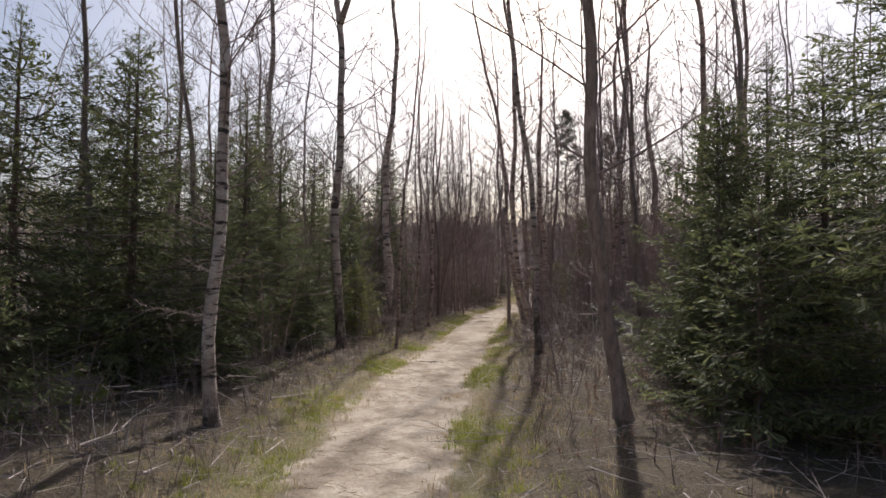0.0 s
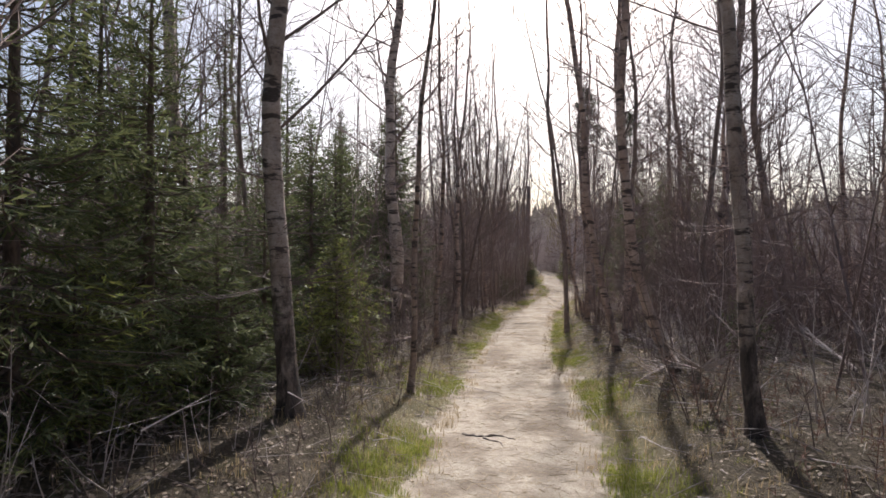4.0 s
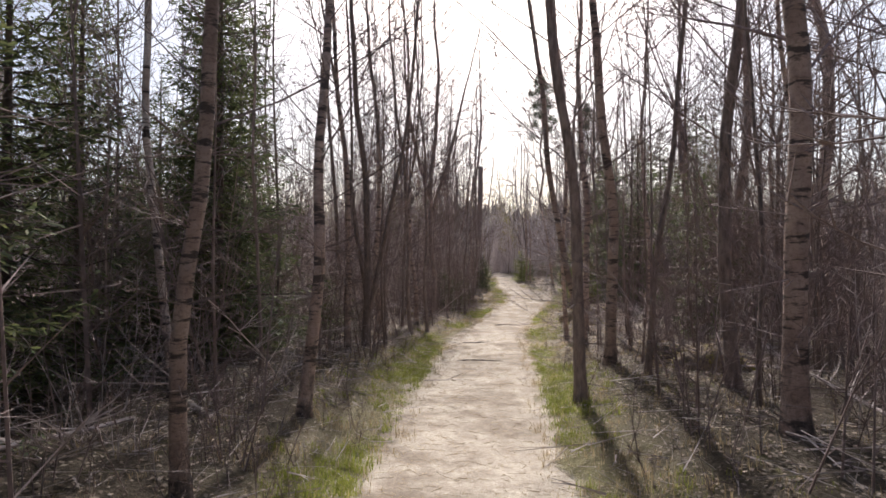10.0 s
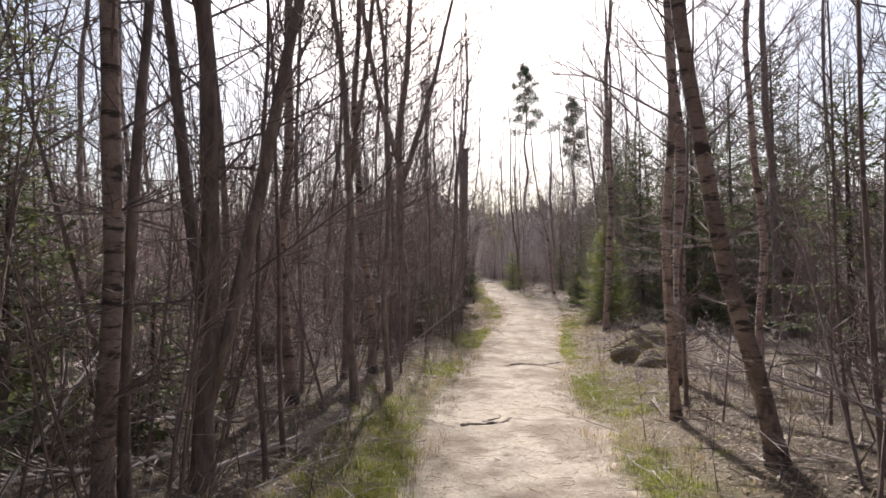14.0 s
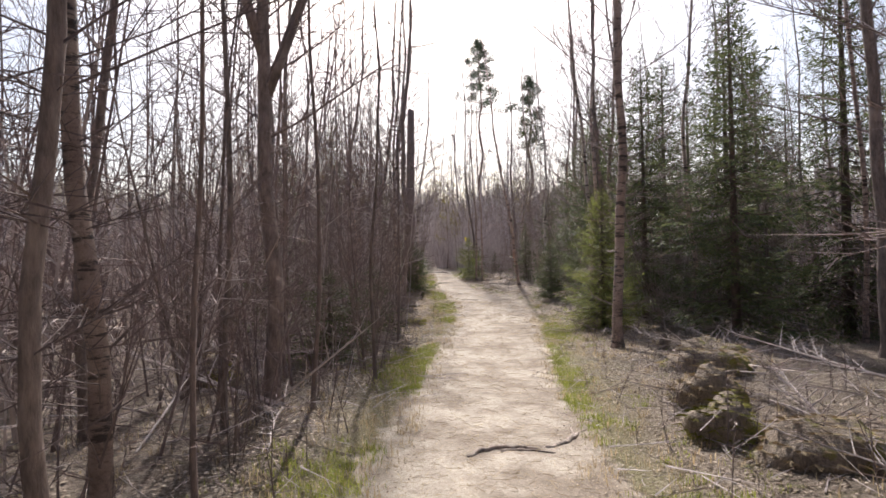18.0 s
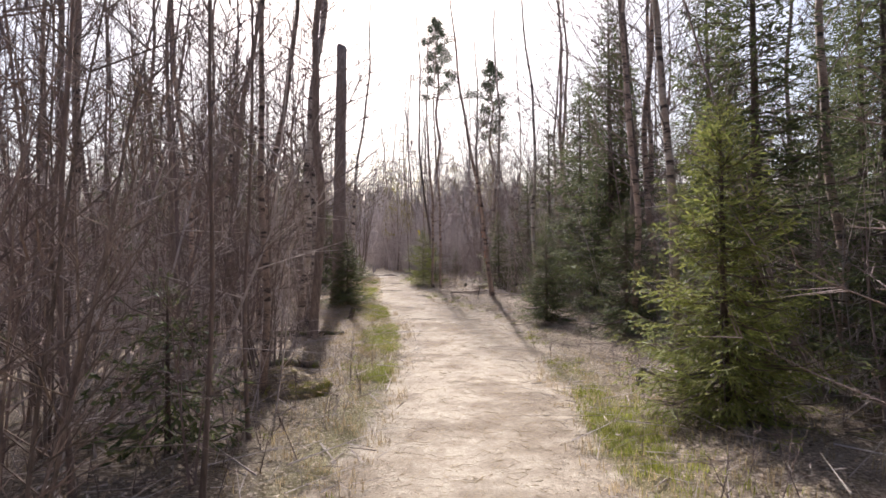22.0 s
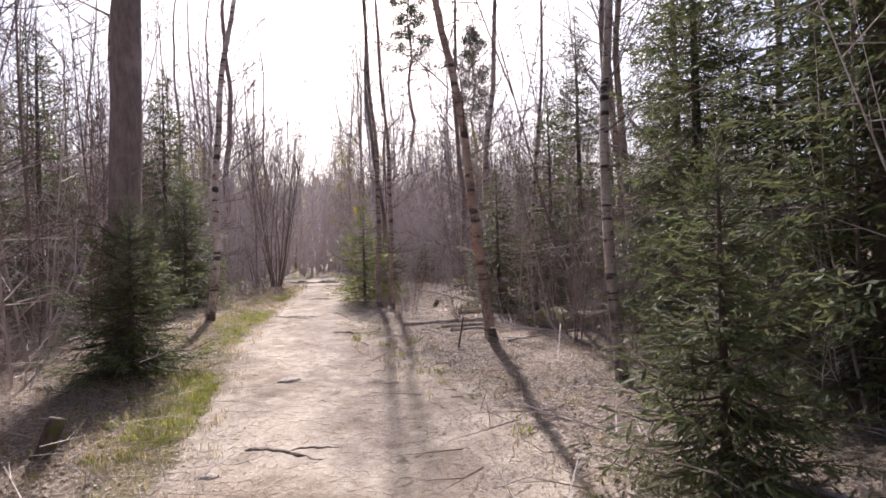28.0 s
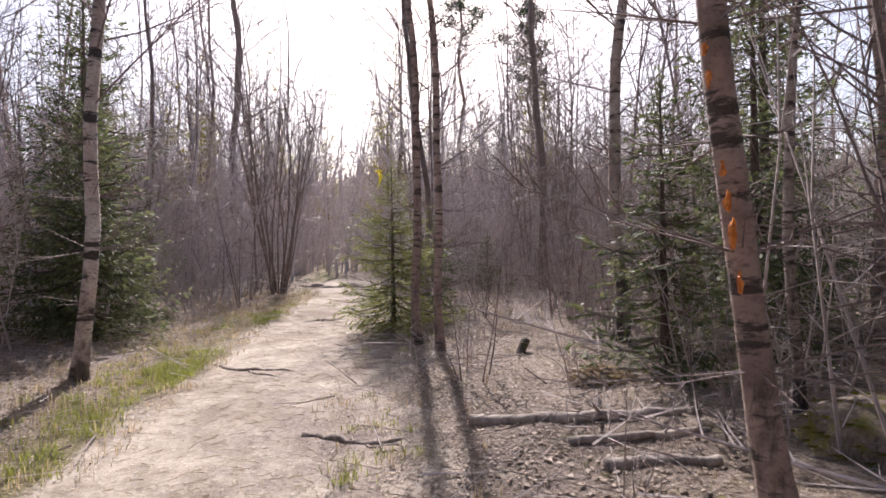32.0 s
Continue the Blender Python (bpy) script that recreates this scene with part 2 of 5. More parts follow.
    worn = ramp(nt, edge.outputs[0], (0.78, (0, 0, 0)), (1.08, (1, 1, 1)))
    c = mixed(nt, worn.outputs[0], c, sand2)
    bare = nt.nodes.new("ShaderNodeAttribute")
    bare.attribute_name = "soil"
    clods = noise_tex(nt, 3.0, 8, 0.72)
    spots = nt.nodes.new("ShaderNodeMath")
    spots.operation = "MULTIPLY"
    nt.links.new(ramp(nt, clods.outputs[0], (0.42, (0, 0, 0)), (0.62, (1, 1, 1))).outputs[0], spots.inputs[0])
    nt.links.new(bare.outputs["Fac"], spots.inputs[1])
    earth = ramp(nt, fine.outputs[0], (0.3, (0.12, 0.092, 0.075)), (0.65, (0.32, 0.265, 0.225)))
    c = mixed(nt, spots.outputs[0], c, earth.outputs[0])
    nt.links.new(c, p.inputs["Base Color"])
    p.inputs["Roughness"].default_value = 0.92
    p.inputs["Specular IOR Level"].default_value = 0.15
    both = nt.nodes.new("ShaderNodeMath")
    nt.links.new(fine.outputs[0], both.inputs[0])
    nt.links.new(mid.outputs[0], both.inputs[1])
    rough = ramp(nt, worn.outputs[0], (0.0, (1, 1, 1)), (1.0, (0.24, 0.24, 0.24)))
    relief = mixed(nt, 1.0, both.outputs[0], rough.outputs[0], "MULTIPLY")
    bump(nt, relief, 0.9, 0.045, p)
    return m


GROUND = ground_material()


# ---- mesh building ----
class Geo:
    """Gathers points and faces for one mesh."""

    def __init__(self):
        self.v, self.f = [], []

    def tube(self, pts, rads, k, flat_end=False):
        """A tapered, closed tube along pts; a last radius of 0 makes a point."""
        v, f = self.v, self.f
        rings = []
        n = len(pts)
        for i in range(n):
            a, b = pts[max(i - 1, 0)], pts[min(i + 1, n - 1)]
            dx, dy, dz = b[0] - a[0], b[1] - a[1], b[2] - a[2]
            l = math.sqrt(dx * dx + dy * dy + dz * dz) or 1
            dx, dy, dz = dx / l, dy / l, dz / l
            if abs(dz) < 0.9:
                h = math.hypot(dx, dy)
                ux, uy, uz = -dy / h, dx / h, 0.0
            else:
                h = math.hypot(dx, dz)
                ux, uy, uz = dz / h, 0.0, -dx / h
            wx, wy, wz = dy * uz - dz * uy, dz * ux - dx * uz, dx * uy - dy * ux
            x, y, z = pts[i]
            r = rads[i]
            if r <= 0:
                rings.append([len(v)])
                v.append((x, y, z))
                continue
            ring = []
            for j in range(k):
                c, s = r * COS[k][j], r * SIN[k][j]
                ring.append(len(v))
                v.append((x + ux * c + wx * s, y + uy * c + wy * s, z + uz * c + wz * s))
            rings.append(ring)
        for a, b in zip(rings, rings[1:]):
            if len(b) == 1:
                for j in range(k):
                    f.append((a[j], a[(j + 1) % k], b[0]))
            else:
                for j in range(k):
                    f.append((a[j], a[(j + 1) % k], b[(j + 1) % k], b[j]))
        if flat_end:
            f.append(tuple(rings[-1]))
            f.append(tuple(reversed(rings[0])))

    def mesh(self, name, mat, smooth=False):
        return mesh_of(name, self.v, self.f, mat, smooth)


COS = {k: [math.cos(2 * math.pi * j / k) for j in range(k)] for k in range(3, 20)}
SIN = {k: [math.sin(2 * math.pi * j / k) for j in range(k)] for k in range(3, 20)}


def mesh_of(name, v, f, mat, smooth=False):
    me = bpy.data.meshes.new(name)
    me.from_pydata(v, [], f)
    me.materials.append(mat)
    if smooth:
        me.polygons.foreach_set("use_smooth", [True] * len(me.polygons))
    return me


def tri_mesh(name, tris, mat):
    """A mesh of loose triangles from an array (n, 3, 3)."""
    n = len(tris)
    me = bpy.data.meshes.new(name)
    me.vertices.add(3 * n)
    me.vertices.foreach_set("co", np.ascontiguousarray(tris, dtype=np.float32).ravel())
    me.loops.add(3 * n)
    me.loops.foreach_set("vertex_index", np.arange(3 * n, dtype=np.int32))
    me.polygons.add(n)
    me.polygons.foreach_set("loop_start", np.arange(0, 3 * n, 3, dtype=np.int32))
    me.polygons.foreach_set("loop_total", np.full(n, 3, dtype=np.int32))
    me.update()
    me.validate()
    me.materials.append(mat)
    return me


def quad_mesh(name, quads, mat):
    """A mesh of loose quads from an array (n, 4, 3)."""
    n = len(quads)
    me = bpy.data.meshes.new(name)
    me.vertices.add(4 * n)
    me.vertices.foreach_set("co", np.ascontiguousarray(quads, dtype=np.float32).ravel())
    me.loops.add(4 * n)
    me.loops.foreach_set("vertex_index", np.arange(4 * n, dtype=np.int32))
    me.polygons.add(n)
    me.polygons.foreach_set("loop_start", np.arange(0, 4 * n, 4, dtype=np.int32))
    me.polygons.foreach_set("loop_total", np.full(n, 4, dtype=np.int32))
    me.update()
    me.validate()
    me.materials.append(mat)
    return me


def part(name, mesh, parent, label=""):
    ob = new(name, mesh)
    ob.parent = parent
    return tagged(ob, label)


# ---- the lie of the land ----
TRAIL_Y = [-12, -4, -2, 1.2, 6.3, 11, 15.4, 20.4, 24.4, 28.3, 32, 34.3, 37.5, 40, 42.4, 45, 50, 54, 60, 72]
TRAIL_X = [0.2, 0.0, -0.1, 0.15, 0.9, 1.4, 2.2, 3.12, 4.3, 5.5, 6.7, 7.4, 8.15, 8.1, 8.0, 8.4, 9.2, 9.7, 10.0, 10.4]
TRAIL_W = [0.6, 0.6, 0.62, 0.62, 0.72, 0.72, 0.78, 0.86, 0.82, 0.95, 1.05, 1.15, 1.25, 1.0, 0.75, 0.7, 0.65, 0.6, 0.6, 0.5]
RISE_Y = [-40, -10, -6, -2, 2, 6, 10, 14, 18, 22, 26, 30, 34, 38, 42, 46, 50, 54, 58, 70, 120]
RISE_Z = [0.6, 0.35, 0.21, 0.06, 0.0, -0.12, -0.36, -0.39, -0.42, -0.45, -0.46, -0.44, -0.45, -0.38, -0.15, 0.06, 0.2, 0.3, 0.38, 0.6, 1.2]


def trail(y):
    return float(np.interp(y, TRAIL_Y, TRAIL_X))


def lumps(x, y):
    return (0.10 * noise.noise((x * 0.33, y * 0.33, 0.3)) + 0.08 * noise.noise((x * 0.9, y * 0.9, 4.1))
            + 0.04 * noise.noise((x * 2.3, y * 2.3, 8.7)) + 0.022 * noise.noise((x * 5.1, y * 5.1, 1.7)))


def ground_z(x, y):
    d = abs(x - trail(y))
    w = float(np.interp(y, TRAIL_Y, TRAIL_W))
    off = min(1.0, max(0.0, (d - w) / 1.4))
    bank = float(np.interp(y, (-6, 2, 5, 15, 19, 26, 32), (0.15, 0.2, 0.32, 0.32, 0.15, 0.08, 0.02)))
    if x > trail(y):
        bank += float(np.interp(y, (33, 37, 41.5, 46), (0, 0.16, 0.12, 0)))
    far = 0.3 * noise.noise((x * 0.06, y * 0.06, 2.0)) * min(1, max(0, d - 3) / 8)
    return float(np.interp(y, RISE_Y, RISE_Z)) + lumps(x, y) * (0.16 + 0.84 * off) + bank * off * off * (3 - 2 * off) + far


def make_ground():
    xs = np.concatenate([[-600, -250, -110, -60, -38], np.arange(-26, -8, 0.8), np.arange(-8, 20, 0.2), np.arange(20, 38, 0.8), [50, 75, 130, 260, 600]])
    ys = np.concatenate([[-600, -200, -80, -40, -24], np.arange(-16, -8, 0.6), np.arange(-8, 56, 0.2), np.arange(56, 100, 1.5), [110, 140, 220, 600]])
    nx, ny = len(xs), len(ys)
    v, worn, grassy, damp_shade, soil = [], [], [], [], []
    for y in ys:
        tx, w = trail(y), float(np.interp(y, TRAIL_Y, TRAIL_W))
        for x in xs:
            v.append((x, y, ground_z(x, y)))
            d = abs(x - tx)
            wob = 0.26 * noise.noise((x * 0.8, y * 0.7, 6.0)) + 0.24 * noise.noise((x * 2.1, y * 2.1, 3.0))
            late = min(1, max(0, (y - 30) / 8))
            worn.append(float(np.clip(1.0 - (d + wob - w * 0.72) / (0.6 + (0.9 * late if x > tx else 0)), 0, 1)) * min(1, max(0, (58 - y) / 4)))
            soil.append(late * float(np.clip((x - tx + 0.5) / 0.8, 0.25, 1)) * float(np.clip((w + 1.9 - d) / 1.2, 0, 1)))
            # painted tree shade and damp: strongest early on and off the path
            damp_shade.append(float(np.clip((31 + 6 * noise.noise((x * 0.4, y * 0.4, 1.0)) - y) / 20, 0, 1)) * float(np.clip((d - w - 0.2) / 0.7, 0.25, 1)))
            g = math.exp(-((d - w - 0.12) / (0.5 + 0.25 * noise.noise((x * 0.5, y * 0.5, 7.0)))) ** 2)
            grassy.append(float(np.clip(g * 0.9, 0, 1)) * (1 - 0.9 * late if x > tx else 1))
    f = [(j * nx + i, j * nx + i + 1, (j + 1) * nx + i + 1, (j + 1) * nx + i) for j in range(ny - 1) for i in range(nx - 1)]
    me = mesh_of("ground", v, f, GROUND, True)
    me.attributes.new("worn", "FLOAT", "POINT").data.foreach_set("value", worn)
    me.attributes.new("damp_shade", "FLOAT", "POINT").data.foreach_set("value", damp_shade)
    me.attributes.new("soil", "FLOAT", "POINT").data.foreach_set("value", soil)
    me.attributes.new("grassy", "FLOAT", "POINT").data.foreach_set("value", grassy)
    tagged(new("ground", me), "forest floor of leaf litter with a trodden sandy path", "ground", kind="structure")
    return xs, ys, np.array([q[2] for q in v]).reshape(ny, nx)


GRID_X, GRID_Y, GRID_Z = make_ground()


# ---- bare trees ----
def bent(rng, start, way, length, n, wander, rise):
    """Points along a branch that wanders and turns up by degrees."""
    p, d = Vector(start), Vector(way).normalized()
    out = [p.copy()]
    for _ in range(n):
        d = (d + Vector((rng.uniform(-1, 1), rng.uniform(-1, 1), rng.uniform(-1, 1) * 0.6)) * wander + Vector((0, 0, rise))).normalized()
        p = p + d * (length / n)
        out.append(p.copy())
    return out


def shoot(g, rng, start, way, length, r, depth, twigs=1.0):
    """A branch with its side shoots."""
    n = 4 if depth == 2 else (2 if depth == 1 else 1)
    pts = bent(rng, start, way, length, n, 0.16 if depth else 0.1, 0.07)
    rads = [r * (1 - 0.65 * i / n) for i in range(n)] + [0]
    g.tube(pts, rads, 4 if depth == 2 and r > 0.014 else 3)
    if depth == 0:
        return
    count = max(2, round(length * (4.6 if depth == 2 else 8.0) * twigs))
    for i in range(count):
        s = rng.uniform(0.2, 0.98)
        k = min(int(s * n), n - 1)
        q = pts[k].lerp(pts[k + 1], s * n - k)
        d = (pts[k + 1] - pts[k]).normalized()
        side = Vector((rng.uniform(-1, 1), rng.uniform(-1, 1), rng.uniform(-0.3, 0.8)))
        side = (side - d * side.dot(d)).normalized()
        shoot(g, rng, q, d * 0.8 + side * rng.uniform(0.45, 0.8), length * rng.uniform(0.22, 0.5) * (1.15 - s * 0.5), max(r * 0.45, 0.0042), depth - 1, twigs)


def stem_points(rng, height, lean, curve, step=0.45):
    """The centre line of a trunk: lean is its drift in x and y per metre, curve how its foot sweeps out."""
    n = max(5, round(height / step))
    ph = rng.uniform(0, 6.28)
    out = []
    for i in range(n + 1):
        h = height * i / n
        wob = 0.008 * height * min(1, h / 1.5)
        sweep = math.exp(-h / 0.55) - 1
        out.append(Vector((lean[0] * h + wob * math.sin(h * 0.9 + ph) + 0.22 * wob * math.sin(h * 2.9 + ph * 3) + curve[0] * -sweep,
                           lean[1] * h + wob * math.cos(h * 0.75 + ph * 2) + curve[1] * -sweep, h)))
    return out


def trunk_mesh(rng, pts, r, mat, sides=10, top=0.12, flare=0.45):
    g = Geo()
    n = len(pts) - 1
    h = pts[-1].z
    fine, rads = [], []
    low = [pts[0] - Vector((0, 0, 0.25)), pts[0], pts[0].lerp(pts[1], 0.3), pts[0].lerp(pts[1], 0.65)]
    for p in low + pts[1:]:
        fine.append(p)
        s = max(0, p.z / h)
        rads.append(r * ((1 - s) ** 0.8 * (1 - top) + top) * (1 + flare * math.exp(-max(0, p.z) / 0.16)))
    g.tube(fine, rads, sides, True)
    ph = rng.uniform(0, 50)
    for i, (x, y, z) in enumerate(g.v):
        c = fine[i // sides] if i // sides < len(fine) else fine[-1]
        k = 0.10 * noise.noise((x * 9 + ph, y * 9, z * 2.2)) + (0.22 * noise.noise((math.atan2(y - c.y, x - c.x) * 1.3 + ph, 0, 0)) * math.exp(-max(0, z) / 0.2))
        g.v[i] = (c.x + (x - c.x) * (1 + k), c.y + (y - c.y) * (1 + k), z)
    return g.mesh("trunk", mat, True)


def bare_tree(name, label, seed, height, r, bark, lean=(0, 0), curve=(0, 0), clear=0.35, limbs=22, reach=0.2, twigs=1.0, stubs=4, rise=0.75,
              crown_mat=None, category="tree", sides=10, forks=()):
    """A leafless broadleaf tree: a tapered trunk, and a crown of limbs and twigs from the share 'clear' of its height up."""
    rng = random.Random(seed)
    root = new(name)
    root.empty_display_size = 0.3
    pts = stem_points(rng, height, lean, curve)
    part("trunk", trunk_mesh(rng, pts, r, bark, sides), root)
    stems = [(pts, r, height, clear)]
    for j, (at, dx, dy, share) in enumerate(forks):
        i = min(len(pts) - 2, max(1, round(at / height * (len(pts) - 1))))
        h2 = (height - pts[i].z) * share
        n2 = max(4, round(h2 / 0.5))
        d = Vector((dx, dy, 1.0))
        q = pts[i].copy()
        p2 = [q.copy()]
        for k in range(n2):
            d = (d + Vector((rng.uniform(-0.05, 0.05) - d.x * 0.06, rng.uniform(-0.05, 0.05) - d.y * 0.06, 0.0))).normalized()
            q = q + d * (h2 / n2)
            p2.append(q.copy())
        r2 = r * 0.72
        fg = Geo()
        fg.tube(p2, [r2 * (1 - 0.85 * k / n2) for k in range(n2 + 1)], 8, True)
        part("stem", fg.mesh("stem", bark, True), root)
        stems.append((p2, r2, p2[-1].z, 0.0))
    g = Geo()
    for sp, sr, sh, sclear in stems:
        n = len(sp) - 1
        lo = sclear * height if sp is pts else sp[0].z + 0.8
        m = limbs if sp is pts else round(limbs * 0.7)
        for i in range(m):
            s = (i + rng.random()) / m
            z = lo + (sh - lo) * s ** 0.9
            k = min(n - 1, max(0, int((z - sp[0].z) / (sp[-1].z - sp[0].z) * n)))
            q = sp[k].lerp(sp[k + 1], min(1, max(0, (z - sp[k].z) / max(0.01, sp[k + 1].z - sp[k].z))))
            a = i * 2.4 + rng.uniform(-0.5, 0.5)
            ln = height * reach * (1.0 - 0.72 * s) * rng.uniform(0.65, 1.15)
            up = rise * rng.uniform(0.7, 1.4) + 0.5 * s
            shoot(g, rng, q, (math.cos(a), math.sin(a), up), ln, max(0.006, sr * 0.17 * (1 - 0.6 * s)), 2, twigs)
        g.tube([sp[-1], sp[-1] + Vector((0.03, 0.02, 0.35)), sp[-1] + Vector((0.02, 0.05, 0.8))], [sr * 0.12, sr * 0.08, 0], 4)
    for _ in range(stubs):
        z = rng.uniform(0.6, max(0.9, clear * height))
        k = min(len(pts) - 2, int(z / height * (len(pts) - 1)))
        q = pts[k].lerp(pts[k + 1], 0.5)
        a = rng.uniform(0, 6.28)
        shoot(g, rng, q, (math.cos(a), math.sin(a), rng.uniform(-0.25, 0.5)), rng.uniform(0.2, 1.0), r * 0.05 + 0.0025, 1, 0.9)
    part("crown", g.mesh("crown", crown_mat or TWIG), root)
    tagged(root, label, category)
    return root


def bush(name, label, seed, height, stems, spread, mat, twigs=1.0, category="bush"):
    """A many-stemmed leafless bush."""
    rng = random.Random(seed)
    root = new(name)
    for i in range(stems):
        g = Geo()
        a = rng.uniform(0, 6.28)
        d = rng.uniform(0, 0.22) * spread
        tilt = rng.uniform(0.05, 0.42) * spread
        h = height * rng.uniform(0.55, 1.0)
        pts = bent(rng, (math.cos(a) * d, math.sin(a) * d, -0.1), (math.cos(a) * tilt, math.sin(a) * tilt, 1), h, 7, 0.07, 0.01)
        r = 0.004 + 0.0028 * h
        g.tube(pts, [r * (1 - 0.85 * k / 7) for k in range(7)] + [0], 4)
        for k in range(round(h * 5.5 * twigs)):
            s = rng.uniform(0.12, 0.97)
            j = min(6, int(s * 7))
            q = pts[j].lerp(pts[j + 1], s * 7 - j)
            b = rng.uniform(0, 6.28)
            shoot(g, rng, q, (math.cos(b), math.sin(b), rng.uniform(0.3, 1.2)), h * rng.uniform(0.10, 0.26) * (1.2 - 0.6 * s), r * 0.4, 1, 0.8)
        part("stem", g.mesh("stem", mat), root)
    tagged(root, label, category)
    return root


# ---- spruces ----
def spray(rng, length, sort):
    """One spruce branch along +x: hanging twigs to both sides, each with short shoots set with needles. Returns its triangles and its wood."""
    fine = sort > 0
    wood, tris = Geo(), []
    n = 6
    axis = [Vector((length * i / n, 0.04 * length * math.sin(i * 1.3 + length), -0.13 * length * math.sin(i / n * 2.7) + 0.10 * length * (i / n) ** 3)) for i in range(n + 1)]
    wood.tube(axis[::2], [0.005 + 0.006 * length * (1 - i / 3) for i in range(3)] + [0], 3)
    shoots = []

    def feather(p, w, ln, side, gap):
        """A twig and the shoots along it."""
        d = w.normalized()
        shoots.append((p, w, ln))
        s = gap * rng.uniform(0.5, 1.2)
        k = side
        while s < ln * 0.93:
            k = -k
            flat = Vector((-d.y, d.x, 0)).normalized() * k
            e = (d * rng.uniform(0.5, 0.9) + flat * rng.uniform(0.5, 0.9) + Vector((0, 0, rng.uniform(-0.55, 0.2)))).normalized()
            le = min(0.16, 0.05 + 0.3 * (ln - s)) * rng.uniform(0.7, 1.2)
            shoots.append((p + d * s, e * le, le))
            s += gap * rng.uniform(0.7, 1.3)

    gap = 0.06 if fine else 0.075
    s, side = 0.1, 1
    while s < 0.98:
        k = min(int(s * n), n - 1)
        p = axis[k].lerp(axis[k + 1], s * n - k)
        side = -side
        ln = min(0.5, (0.09 + 0.45 * length * (1 - s) ** 0.8) * rng.uniform(0.6, 1.15))
        w = Vector((0.75 + rng.uniform(-0.15, 0.2), side * rng.uniform(0.5, 0.95), rng.uniform(-0.6, 0.12))).normalized()
        feather(p, w * ln, ln, side, 0.036 if fine else 0.046)
        s += gap / length * rng.uniform(0.7, 1.3)
    feather(axis[-2], (axis[-1] - axis[-2]) * 1.1, (axis[-1] - axis[-2]).length * 1.1, 1, 0.05)
    for p, w, ln in shoots:
        d = w.normalized()
        u = d.cross(Vector((0, 0, 1))).normalized()
        t = u.cross(d)
        a = rng.uniform(-0.9, 0.9)
        o = u * math.cos(a) + t * math.sin(a)
        if sort == 2:
            b = 0.0045
            tris.append((p, p + w * 0.5 + o * b, p + w))
            tris.append((p, p + w, p + w * 0.5 - o * b))
            m = max(5, int(ln / 0.019))
            for i in range(m):
                c = p + w * ((i + 0.5) / m)
                a = i * 2.1 + rng.uniform(-0.4, 0.4)
                out = (u * math.cos(a) + t * (0.75 * math.sin(a) + 0.1))
                tip = c + (out + d * 0.75).normalized() * rng.uniform(0.013, 0.019)
                o = d * 0.0036
                tris.append((c - o, c + o, tip))
        else:
            if ln > 0.17:
                tris.append((p - o * 0.005, p + o * 0.005, p + w))
            else:
                b = 0.0085 if fine else 0.0145
                tris.append((p - o * b * 0.6, p + w * 0.7 + o * b, p + w * 1.1))
                tris.append((p - o * b * 0.6, p + w * 1.1, p + w * 0.6 - o * b * 1.1))
    return np.array([[tuple(q) for q in t] for t in tris], dtype=np.float32), np.array([tuple(q) for q in wood.v], dtype=np.float32), wood.f


_srng = random.Random(5)
SPRAYS = [[spray(_srng, ln, sort) for ln in (0.35, 0.6, 0.6, 0.95, 0.95, 1.4, 1.4, 1.9)] for sort in range(3)]
SPRAY_LEN = np.array([0.35, 0.6, 0.6, 0.95, 0.95, 1.4, 1.4, 1.9])


